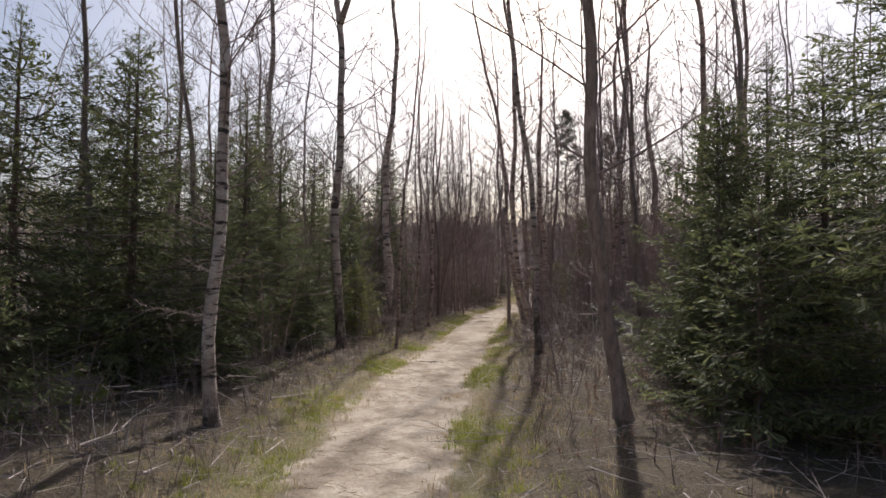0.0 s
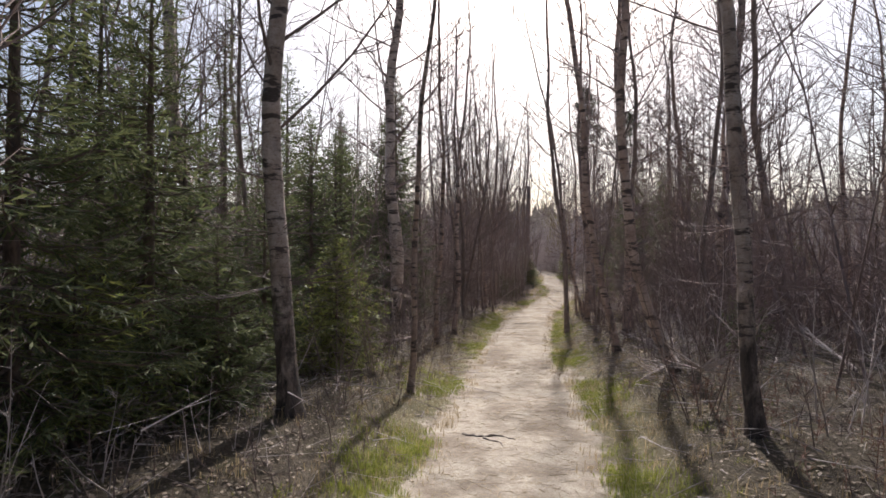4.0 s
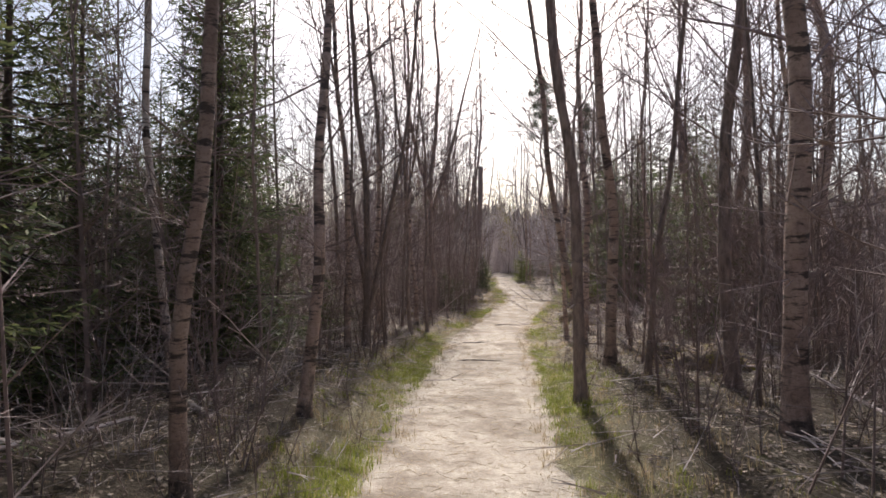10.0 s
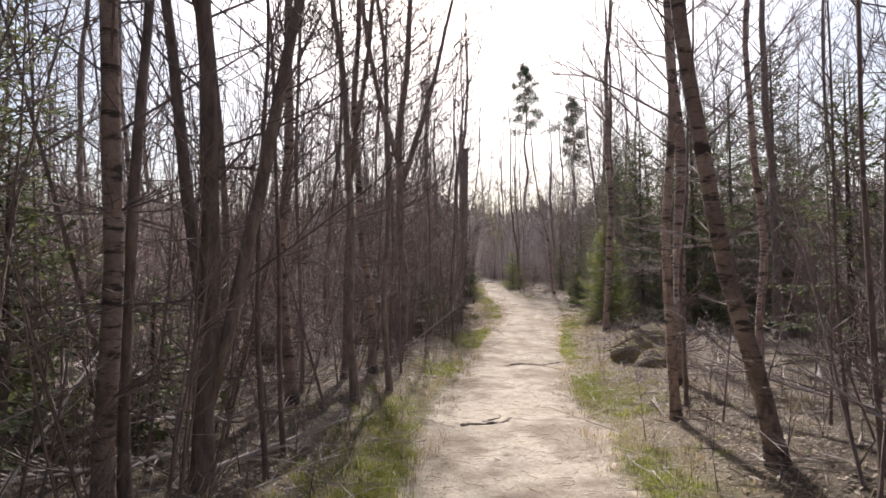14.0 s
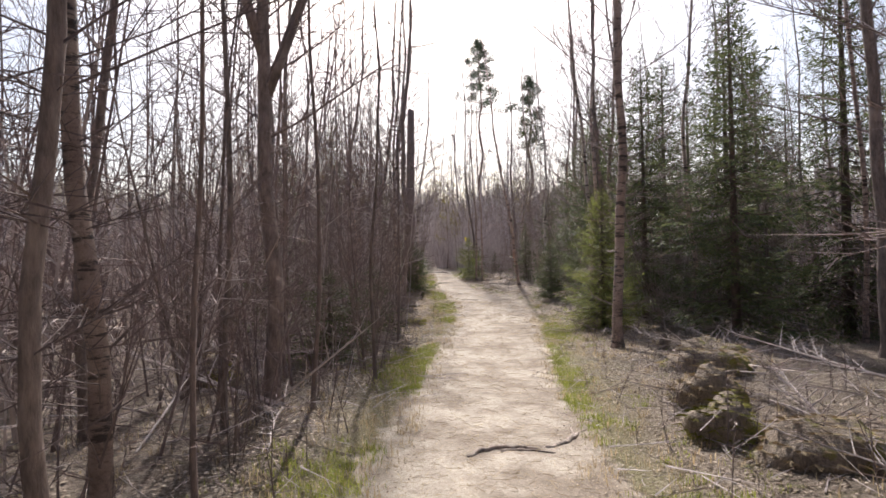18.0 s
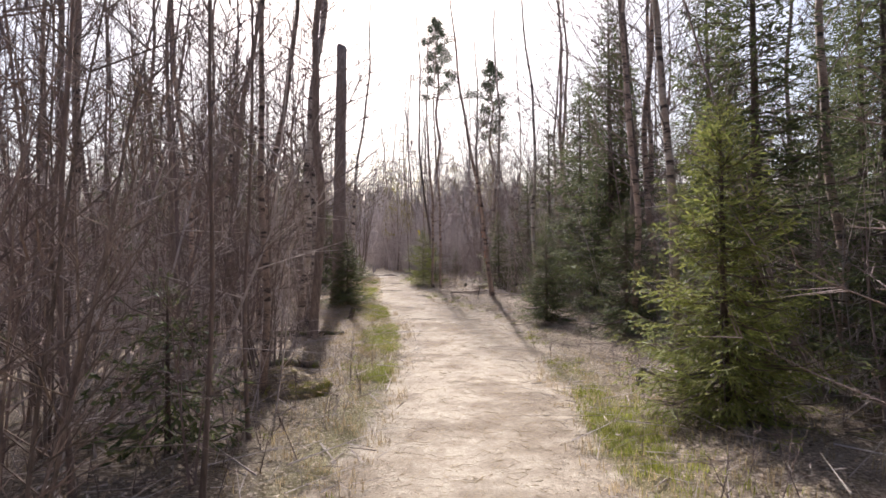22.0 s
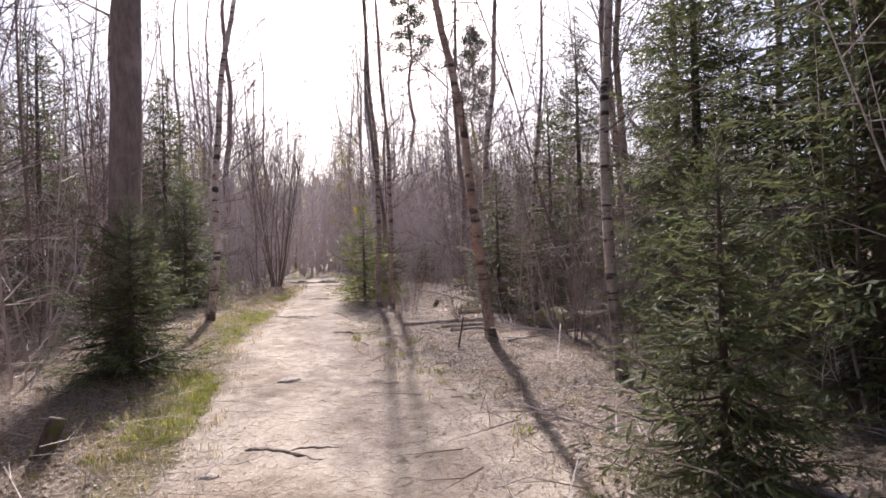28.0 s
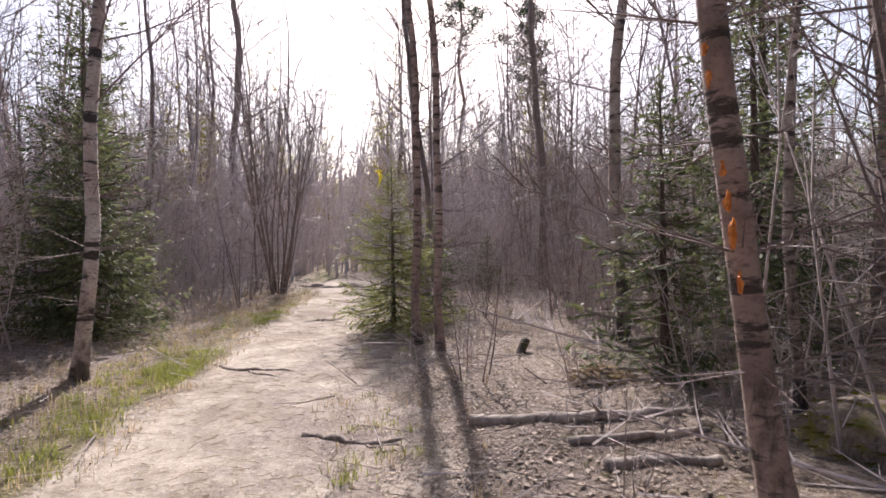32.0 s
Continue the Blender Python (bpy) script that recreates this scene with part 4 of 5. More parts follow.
for i, ob in enumerate(POOL + BUSHES + CLUMPS + FAR_SPRUCE):
    put(ob, -14 + 1.7 * (i % 6), 24 + 3.1 * i)
    KEEP_OFF.append((-14 + 1.7 * (i % 6), 24 + 3.1 * i, 0.4))


def free(x, y, gap):
    if open_ground(x - trail(y), y):
        return False
    return all((x - a) ** 2 + (y - b) ** 2 > (gap + c) ** 2 for a, b, c in KEEP_OFF)


def scatter(pool, n, xr, yr, off, gap, sizes, group):
    made = 0
    for _ in range(n * 6):
        if made >= n:
            break
        y = frng.uniform(*yr)
        x = frng.uniform(*xr) + trail(y)
        if abs(x - trail(y)) < off or not free(x, y, gap):
            continue
        tagged(copy_thing(frng.choice(pool), stand(x, y, frng.uniform(0, 6.28), frng.uniform(*sizes))), group=group)
        KEEP_OFF.append((x, y, gap))
        made += 1


scatter(FAR_SPRUCE, 8, (-14, -6), (-4, 22), 2.6, 1.0, (0.8, 1.1), "spruces in the wood")
scatter(FAR_SPRUCE, 6, (6.5, 14), (24, 46), 2.8, 1.0, (0.8, 1.1), "spruces in the wood")
scatter(FAR_SPRUCE, 6, (-18, 22), (62, 95), 3.0, 1.5, (0.8, 1.2), "spruces in the wood")
scatter(THIN, 18, (-2.8, -1.5), (13, 31), 1.4, 0.25, (0.7, 1.0), "young trees lining the path")
scatter(THIN, 10, (1.6, 3.2), (12, 26), 1.6, 0.3, (0.7, 1.0), "young trees lining the path")
scatter(POOL, 55, (-10, -3.2), (8, 50), 3.0, 0.4, (0.8, 1.15), "young trees in the wood")
scatter(POOL, 60, (3.4, 12), (2, 48), 3.2, 0.4, (0.8, 1.15), "young trees in the wood")
scatter(POOL, 40, (-22, 22), (6, 60), 9.0, 0.7, (0.9, 1.2), "young trees in the wood")
scatter(POOL, 30, (-9, 3), (50, 68), 1.6, 0.5, (1.0, 1.3), "far trees")
scatter(POOL, 70, (-14, 16), (54, 84), 1.3, 0.6, (0.8, 1.2), "far trees")
scatter(CLUMPS, 20, (-4.5, -1.9), (14, 50), 1.9, 0.35, (0.8, 1.1), "alder clumps")
scatter(CLUMPS, 26, (-9, 10), (52, 74), 1.4, 0.5, (1.1, 1.6), "alder clumps")
scatter(CLUMPS, 14, (2.2, 6.5), (10, 48), 2.2, 0.35, (0.8, 1.1), "alder clumps")
scatter(BUSHES, 90, (-4.5, -1.5), (-3, 52), 1.5, 0.25, (0.6, 1.1), "undergrowth")
scatter(BUSHES, 90, (1.6, 5.0), (0, 52), 1.6, 0.25, (0.6, 1.1), "undergrowth")
scatter(BUSHES, 110, (-10, 10), (-3, 60), 3.5, 0.3, (0.8, 1.3), "undergrowth")


for i, (x, y) in enumerate(((10.15, 41.6), (10.5, 42.5), (9.95, 43.7), (10.75, 43.1), (11.3, 40.3), (10.1, 44.6), (9.7, 44.2), (11.0, 41.9))):
    tagged(copy_thing(BUSHES[(2, 5, 0, 2, 4)[i % 5]], stand(x, y, 1.7 * i, 0.75 + 0.08 * (i % 4))), group="undergrowth")


# ---- thicket, brushwood, litter and grass: what nobody could count ----
def heights(xs, ys):
    """Heights of the ground's sheet at many points."""
    xs, ys = np.asarray(xs), np.asarray(ys)
    i = np.clip(np.searchsorted(GRID_X, xs) - 1, 0, len(GRID_X) - 2)
    j = np.clip(np.searchsorted(GRID_Y, ys) - 1, 0, len(GRID_Y) - 2)
    u = (xs - GRID_X[i]) / (GRID_X[i + 1] - GRID_X[i])
    v = (ys - GRID_Y[j]) / (GRID_Y[j + 1] - GRID_Y[j])
    return (GRID_Z[j, i] * (1 - u) + GRID_Z[j, i + 1] * u) * (1 - v) + (GRID_Z[j + 1, i] * (1 - u) + GRID_Z[j + 1, i + 1] * u) * v


def spikes(p, d, ln, r):
    """Slim three-sided spikes from points p along unit ways d: an array of triangles."""
    up = np.where(np.abs(d[:, 2:3]) < 0.9, np.array([[0, 0, 1.0]]), np.array([[1.0, 0, 0]]))
    u = np.cross(d, up)
    u /= np.linalg.norm(u, axis=1, keepdims=True)
    w = np.cross(d, u)
    tip = p + d * ln[:, None]
    ring = [p + (u * c + w * s) * r[:, None] for c, s in ((1, 0), (-0.5, 0.866), (-0.5, -0.866))]
    return np.concatenate([np.stack([ring[i], ring[(i + 1) % 3], tip], 1) for i in range(3)])


def unit(v):
    return v / np.linalg.norm(v, axis=1, keepdims=True)


def thicket(name, label, n, seed, xr, yr, off, hs, mat, twigs=14, thick=1.0):
    """Thin crooked stems with dry side twigs."""
    rs = np.random.RandomState(seed)
    y = rs.uniform(yr[0], yr[1], n)
    side = rs.uniform(xr[0], xr[1], n)
    keep = np.abs(side) > off
    if hs[0] > 0.5:
        keep &= ~np.array([open_ground(s, q) for s, q in zip(side, y)])
    x, y = (np.interp(y, TRAIL_Y, TRAIL_X) + side)[keep], y[keep]
    n = len(x)
    h = rs.uniform(hs[0], hs[1], n) * (0.55 + 0.45 * rs.rand(n))
    p = np.stack([x, y, heights(x, y) - 0.1], 1)
    d = unit(np.stack([rs.normal(0, 0.2, n), rs.normal(0, 0.2, n), np.ones(n)], 1))
    d2 = unit(d + rs.normal(0, 0.16, (n, 3)) * (1, 1, 0.3))
    r = (0.004 + 0.0032 * h) * thick
    out = [spikes(p, d, h * 0.75, r), spikes(p + d * (h * 0.4)[:, None], d2, h * 0.6, r * 0.55)]
    for k in range(twigs):
        s = rs.uniform(0.05, 0.95, n)
        low = (s < 0.5)[:, None]
        q = np.where(low, p + d * (h * 0.75 * s)[:, None], p + d * (h * 0.4)[:, None] + d2 * (h * 0.6 * (s - 0.4))[:, None])
        a = rs.uniform(0, 6.283, n)
        e = unit(np.stack([np.cos(a), np.sin(a), rs.uniform(-0.25, 1.1, n)], 1))
        ln = np.minimum(h * rs.uniform(0.08, 0.28, n) * (1.15 - 0.6 * s), 1.1)
        out.append(spikes(q, e, ln, (0.0028 + 0.001 * h) * thick * np.ones(n)))
        b = e + rs.normal(0, 0.45, (n, 3))
        out.append(spikes(q + e * (ln * 0.45)[:, None], unit(b), ln * 0.6, np.full(n, 0.0028 * thick)))
    tagged(new(name, tri_mesh(name, np.concatenate(out), mat)), label, "undergrowth", kind="stuff")


thicket("thicket", "dense bare brown saplings and twigs", 900, 1, (-7.5, 7.5), (8, 30), 1.8, (0.8, 5.0), TWIG, 13)
# later brush gets the lightened bark in place of haze
thicket("thicket", "dense bare grey-brown saplings and twigs", 900, 26, (-7.5, 7.5), (30, 54), 1.8, (0.8, 5.5), DRY_HAZE_TWIG, 13, 0.9)
thicket("thicket", "tall bare trees closing the view ahead", 620, 27, (-16, 18), (53, 80), 1.3, (7.5, 12.5), FAR_HAZE, 30, 1.2)
thicket("thicket", "dense bare grey-brown saplings and twigs", 1500, 2, (-18, 18), (-6, 62), 4.5, (1.5, 6.0), SAPLING, 14, 1.3)
thicket("thicket", "tangled grey brush beside the path", 1300, 7, (-16, -2.6), (18, 58), 2.6, (1.2, 6.5), DRY_HAZE_TWIG, 14, 1.2)
thicket("thicket", "tangled grey brush beside the path", 1100, 8, (3.2, 10), (32, 60), 3.2, (1.0, 4.5), DRY_HAZE_TWIG, 13, 1.0)
# the far brush and trees wear the bark paled for haze
thicket("thicket", "tall bare brush closing the far end", 700, 9, (-14, 16), (54, 92), 1.2, (6.0, 11.0), FAR_HAZE, 16, 1.3)
thicket("thicket", "far leafless brushwood between the trunks", 900, 3, (-42, 42), (-12, 110), 11, (4, 11.0), FAR_HAZE, 13, 2.4)
thicket("thicket", "distant leafless trees behind the wood", 1500, 12, (-60, 60), (20, 112), 22, (7, 16.0), FAR_HAZE, 11, 3.6)
thicket("thicket", "far leafless brushwood beyond the bend", 1700, 4, (-12, 14), (57, 88), 0.0, (3.5, 10.0), FAR_HAZE, 11, 1.9)
thicket("thicket", "leafless brush where the path leaves the view", 900, 6, (-9, 9), (50, 64), 1.4, (1.5, 5.5), FAR_HAZE, 12, 1.2)
thicket("thicket", "tangled brown brush between the trunks", 800, 10, (3.2, 14), (7, 32), 3.2, (1.5, 5.5), TWIG, 12, 1.4)
thicket("bramble", "rusty brown bramble and dead fern beside the path", 420, 21, (1.5, 4.6), (-2, 6), 1.5, (0.2, 0.6), RUST, 12)
thicket("heather", "low dry bilberry and heather twigs", 2200, 5, (-4.5, 4.5), (5, 54), 1.15, (0.12, 0.5), DRY_HAZE_TWIG, 8)
thicket("heather", "low tangled brown twigs and seedlings beside the path", 1500, 22, (-4.0, 4.0), (-6, 34), 1.15, (0.3, 1.1), TWIG, 9)
thicket("heather", "low dark brush under the spruces", 420, 28, (-3.2, -0.95), (-5, 14), 0.95, (0.25, 0.9), SAPLING, 10)
thicket("thicket", "tall slender saplings with fine bare twigs", 520, 23, (-14, 14), (4, 56), 2.8, (6.5, 12.0), TWIG, 30, 0.8)
thicket("thicket", "tall slender birch saplings with fine bare twigs", 420, 24, (-24, 24), (8, 70), 5.0, (8, 13.0), TWIG, 30, 1.1)


def brushwood(n, seed):
    """Fallen twigs, lying or propped, beside the path."""
    rs = np.random.RandomState(seed)
    y = rs.uniform(-6, 54, n)
    side = np.sign(rs.uniform(-1, 1, n)) * (0.75 + np.abs(rs.normal(0, 2.6, n)))
    x = np.interp(y, TRAIL_Y, TRAIL_X) + side
    p = np.stack([x, y, heights(x, y) + rs.uniform(0.0, 0.06, n) + (rs.rand(n) < 0.25) * rs.uniform(0, 0.35, n)], 1)
    a = rs.uniform(0, 6.283, n)
    d = unit(np.stack([np.cos(a), np.sin(a), rs.normal(0.03, 0.16, n)], 1))
    ln = rs.uniform(0.12, 0.9, n) ** 1.3
    r = 0.0022 + 0.007 * rs.rand(n) ** 3
    q = p + d * (ln * 0.5)[:, None]
    e = unit(d + rs.normal(0, 0.5, (n, 3)) * (1, 1, 0.4))
    t = np.concatenate([spikes(p, d, ln, r), spikes(q, e, ln * 0.45, r * 0.6)])
    tagged(new("fallen_twigs", tri_mesh("fallen_twigs", t, DRY_HAZE_TWIG)), "dry grey twigs lying on the forest floor", "twigs", kind="stuff")


brushwood(9000, 11)


def dead_bough(seed, length, r):
    """A dead branch with its side twigs, lying on the ground along +x."""
    rng = random.Random(seed)
    root = new("fallen_branch")
    g = Geo()
    n = 6
    pts = bent(rng, (0, 0, 0.05), (1, rng.uniform(-0.2, 0.2), 0.06), length, n, 0.10, 0.0)
    for i, q in enumerate(pts):
        q.z = max(0.02, q.z * 0.6)
    g.tube(pts, [r * (1 - 0.7 * i / n) for i in range(n)] + [0], 5)
    for i in range(round(length * 7)):
        s = rng.uniform(0.15, 0.97)
        k = min(n - 1, int(s * n))
        q = pts[k].lerp(pts[k + 1], s * n - k)
        shoot(g, rng, q, (0.8, rng.choice((-1, 1)) * rng.uniform(0.5, 1.2), rng.uniform(-0.05, 0.7)), length * rng.uniform(0.12, 0.32) * (1.2 - s * 0.6), r * 0.4, 1, 0.6)
    part("branchwood", g.mesh("branchwood", DRY_HAZE_TWIG), root)
    return tagged(root, "dry pale grey dead branch lying on the forest floor", "branch", "fallen branches beside the path")


BOUGHS = [dead_bough(900 + i, ln, r) for i, (ln, r) in enumerate(((1.4, 0.013), (2.0, 0.018), (0.9, 0.009), (1.7, 0.011), (2.6, 0.024)))]
_first = [(3.4, 8.6), (3.1, 6.9), (-1.6, 8.2), (6.4, 24.1), (1.6, 27.4)]
for ob, (x, y) in zip(BOUGHS, _first):
    put(ob, x, y, 1.3 if x > trail(y) else 1.9, 1.0, -0.01)
for _ in range(110):
    y = frng.uniform(4, 47)
    side = frng.choice((-1, 1, 1)) * frng.uniform(2.0, 5.0)
    if open_ground(side, y) and y > 30 and frng.random() < 0.75:
        continue
    x = trail(y) + side
    copy_thing(frng.choice(BOUGHS), Matrix.Translation((x, y, ground_z(x, y) + 0.01)) @ Matrix.Rotation(frng.choice((1.57, -1.57)) + frng.uniform(-0.7, 0.7), 4, "Z") @ Matrix.Rotation(frng.uniform(-0.12, 0.05), 4, "Y")
               @ Matrix.Scale(frng.uniform(0.7, 1.15), 4))


for _ in range(26):
    y = frng.uniform(5, 31)
    left = frng.random() < 0.6
    x = trail(y) + (-1 if left else 1) * frng.uniform(2.1, 4.2)
    if open_ground(x - trail(y), y):
        continue
    copy_thing(frng.choice(BOUGHS[:4]), Matrix.Translation((x, y, ground_z(x, y) - 0.05)) @ Matrix.Rotation(frng.choice((1.57, -1.57)) + frng.uniform(-0.8, 0.8), 4, "Z")
               @ Matrix.Rotation(frng.uniform(-0.75, -0.3), 4, "Y") @ Matrix.Scale(frng.uniform(0.8, 1.2), 4))


def litter(n, seed, lo, spread, mat, size, name, label, curl=0.35, reach=(-6, 53), shift=0.0):
    """Curled dead leaves."""
    rs = np.random.RandomState(seed)
    y = rs.uniform(*reach, n)
    side = shift + np.sign(rs.uniform(-1, 1, n)) * (lo + np.abs(rs.normal(0, spread, n)))
    x = np.interp(y, TRAIL_Y, TRAIL_X) + side
    c = np.stack([x, y, heights(x, y) + rs.uniform(0.003, 0.05 * curl, n)], 1)
    a = rs.uniform(0, 6.283, n)
    s = size * rs.uniform(0.6, 1.3, n) * np.clip(np.abs(side) / 1.8, 0.55, 1.0)
    u = np.stack([np.cos(a), np.sin(a), rs.normal(0, curl, n)], 1) * s[:, None]
    w = np.stack([-np.sin(a), np.cos(a), rs.normal(0, curl, n)], 1) * (s * 0.62)[:, None]
    lift = np.stack([np.zeros(n), np.zeros(n), s * rs.uniform(0.1, 0.5, n) * curl / 0.35], 1)
    q = np.stack([c - u, c - w + lift, c + u, c + w + lift], 1)
    tagged(new(name, quad_mesh(name, q, mat)), label, "leaves", kind="stuff")


litter(30000, 12, 0.8, 3.0, LITTER, 0.022, "fallen_leaves", "dry curled brown leaves covering the ground", 0.2, (8, 53))
litter(24000, 17, 0.8, 2.2, LITTER, 0.02, "fallen_leaves", "scattered dry leaves on the dark forest floor", 0.2, (1, 15))
litter(90000, 16, 0.55, 1.3, LITTER, 0.017, "fallen_leaves", "dry pale brown leaves strewn thickly beside the path", 0.22, (15, 53))
litter(26000, 13, 0.0, 0.6, PALE_LITTER, 0.010, "fallen_leaves", "bits of leaf trodden into the path", 0.1)
litter(12000, 15, 0.0, 0.5, LITTER, 0.015, "fallen_leaves", "pale dead leaves strewn over the edge of the path", 0.18, (32, 53), 0.95)


def blades(n, seed, place, lo, hi, width, mat, name, label, clump=9):
    """Grass in small tufts. place gives for each tuft its y, its distance from the path's middle (left below 0) and a size."""
    rs = np.random.RandomState(seed)
    m = n // clump
    y, side, size = place(rs, m)
    y, side, size = (np.repeat(v, clump) for v in (y, side, size))
    n = len(y)
    x = np.interp(y, TRAIL_Y, TRAIL_X) + side + rs.normal(0, 0.045, n)
    y = y + rs.normal(0, 0.045, n)
    p = np.stack([x, y, heights(x, y) - 0.005], 1)
    a = rs.uniform(0, 6.283, n)
    h = rs.uniform(lo, hi, n) * size
    tilt = rs.uniform(0.1, 1.0, n)
    o = np.stack([np.cos(a), np.sin(a), np.zeros(n)], 1)
    w = np.stack([-np.sin(a), np.cos(a), np.zeros(n)], 1) * (width * rs.uniform(0.6, 1.2, n))[:, None]
    mid = p + o * (h * tilt * 0.28)[:, None] + np.array([0, 0, 1.0]) * (h * 0.6)[:, None]
    tip = p + o * (h * tilt * 0.9)[:, None] + np.array([0, 0, 1.0]) * (h * (1 - 0.3 * tilt))[:, None]
    t = np.concatenate([np.stack([p - w, p + w, mid + w * 0.7], 1), np.stack([p - w, mid + w * 0.7, mid - w * 0.7], 1), np.stack([mid - w * 0.7, mid + w * 0.7, tip], 1)])
    tagged(new(name, tri_mesh(name, t, mat)), label, "grass", kind="stuff")


def verge(weight_left, wide):
    def place(rs, m):
        y = rs.uniform(-5.5, 50, m * 4)
        left = rs.rand(m * 4) < weight_left
        w = np.interp(y, TRAIL_Y, TRAIL_W)
        side = np.where(left, -1, 1) * (w + 0.12 + np.abs(rs.normal(0, wide, m * 4)) - 0.08)
        dens = np.array([noise.noise((q * 0.55, s * 0.9, 3.3 if l else 9.1)) for q, s, l in zip(y, side, left)])
        ok = (dens + rs.normal(0, 0.13, m * 4) > -0.02) & (left | (y < 31) | (rs.rand(m * 4) < 0.12))
        y, side = y[ok][:m], side[ok][:m]
        return y, side, rs.uniform(0.5, 1.2, len(y))
    return place


def broad(rs, m):
    y = rs.uniform(-5.5, 52, m)
    side = np.sign(rs.uniform(-1, 1, m)) * (np.interp(y, TRAIL_Y, TRAIL_W) * 0.8 + np.abs(rs.normal(0, 1.1, m)))
    side = np.where((y > 33) & (side > 0) & (side < 2.6) & (rs.rand(m) < 0.8), -side - 0.3, side)
    return y, side, rs.uniform(0.4, 1.1, m)


blades(92000, 31, verge(0.58, 0.34), 0.03, 0.10, 0.0030, GRASS, "grass", "fresh green grass along the edge of the path", 26)
blades(46000, 32, broad, 0.04, 0.16, 0.0030, STRAW, "dry_grass", "dry straw-coloured grass beside the path", 10)
blades(9000, 33, verge(0.4, 0.7), 0.03, 0.10, 0.0024, GRASS, "grass", "thin short green grass among the litter", 5)


def straw_bits(n, seed):
    """Flat straws trodden into the path."""
    rs = np.random.RandomState(seed)
    y = rs.uniform(-6, 52, n)
    x = np.interp(y, TRAIL_Y, TRAIL_X) + rs.normal(0, 0.75, n)
    p = np.stack([x, y, heights(x, y) + 0.006], 1)
    a = rs.uniform(0, 6.283, n)
    d = unit(np.stack([np.cos(a), np.sin(a), rs.normal(0, 0.05, n)], 1))
    tagged(new("straw", tri_mesh("straw", spikes(p, d, rs.uniform(0.03, 0.16, n), np.full(n, 0.0016)), STRAW)), "pale straws trodden into the path", "straw", kind="stuff")


straw_bits(22000, 14)


# ---- logs, stumps, roots and stones ----
def log(name, label, a, b, r, mat, seed, knots=3, sag=0.0, lift=0.25):
    rng = random.Random(seed)
    root = new(name)
    A = Vector((a[0], a[1], ground_z(*a) + r * lift))
    B = Vector((b[0], b[1], ground_z(*b) + r * lift))
    root.matrix_basis = Matrix.Translation(A)
    n = 9
    pts = [(B - A) * (i / n) + Vector((rng.uniform(-1, 1) * r * 0.5, rng.uniform(-1, 1) * r * 0.5, rng.uniform(-1, 1) * r * 0.25)) for i in range(n + 1)]
    g = Geo()
    g.tube(pts, [r * (1 - 0.3 * i / n) * rng.uniform(0.88, 1.1) for i in range(n + 1)], 10, True)
    part("trunk", g.mesh("trunk", mat, True), root)
    for i in range(knots):
        k = Geo()
        q = pts[rng.randrange(1, n)]
        s = Vector((rng.uniform(-1, 1), rng.uniform(-1, 1), rng.uniform(0.1, 1))).normalized()
        k.tube([q, q + s * r * 1.6, q + s * r * 3.2 + Vector((0, 0, r * 0.6))], [r * 0.3, r * 0.22, 0], 6)
        part("branch_stub", k.mesh("branch_stub", mat, True), root)
    return tagged(root, label, "log")


log("fallen_log", "grey barkless birch log lying on the ground", (9.68, 42.65), (11.1, 42.3), 0.052, DEADWOOD, 1)
log("fallen_log", "thin split grey log beside the path", (10.1, 42.15), (10.95, 42.05), 0.03, DEADWOOD, 2)
log("fallen_log", "pale flat piece of old wood in the grass", (10.15, 41.8), (10.75, 41.7), 0.045, DEADWOOD, 3, 0)
log("fallen_log", "pale fallen pole lying in the brush", (10.5, 40.6), (11.9, 41.1), 0.022, DEADWOOD, 4, 2)
log("fallen_log", "thin fallen birch pole in the undergrowth", (4.6, 9.6), (6.2, 9.0), 0.03, DEADWOOD, 5, 2)
log("fallen_log", "old grey log lying deep in the wood", (7.2, 12.0), (9.6, 11.2), 0.06, DEADWOOD, 6)
log("fallen_log", "mossy rotten log beside the path", (3.9, 33.9), (4.9, 33.5), 0.10, MOSSWOOD, 7, 1)
log("fallen_log", "dark rotten log in the leaf litter", (4.3, 37.2), (5.6, 36.6), 0.07, MOSSWOOD, 8)
log("fallen_log", "short dry stick at the edge of the path", (-0.27, 7.75), (0.12, 7.83), 0.014, DEADWOOD, 9, 1)
log("fallen_log", "cut end of an old pole by the path", (-0.9, 13.4), (-0.55, 12.9), 0.035, DEADWOOD, 10, 0)


def root_across(a, b, r, seed, label="worn brown tree root across the path"):
    """A knotty root, half buried in the trodden earth, that forks near its end."""
    rng = random.Random(seed)
    A, B = Vector((*a, 0)), Vector((*b, 0))
    side = (B - A).normalized().cross(Vector((0, 0, 1)))
    g = Geo()

    def strand(p, q, thick, bend):
        pts, rads = [], []
        n = 14
        for i in range(n + 1):
            s = i / n
            c = p.lerp(q, s) + side * (bend * math.sin(s * 5 + seed) + rng.uniform(-0.02, 0.02))
            pts.append(Vector((c.x, c.y, ground_z(c.x, c.y) + thick * (0.6 * math.sin(math.pi * s) + rng.uniform(-0.35, 0.25) - 0.55))))
            rads.append(thick * (1.15 - 0.6 * s) * rng.uniform(0.75, 1.2))
        g.tube(pts, rads, 8, True)

    strand(A, B, r * 1.35, 0.07)
    strand(A.lerp(B, 0.4), B + side * rng.choice((-1, 1)) * 0.22, r * 0.8, 0.04)
    tagged(new("tree_root", g.mesh("tree_root", ROOTWOOD, True)), label, "root")


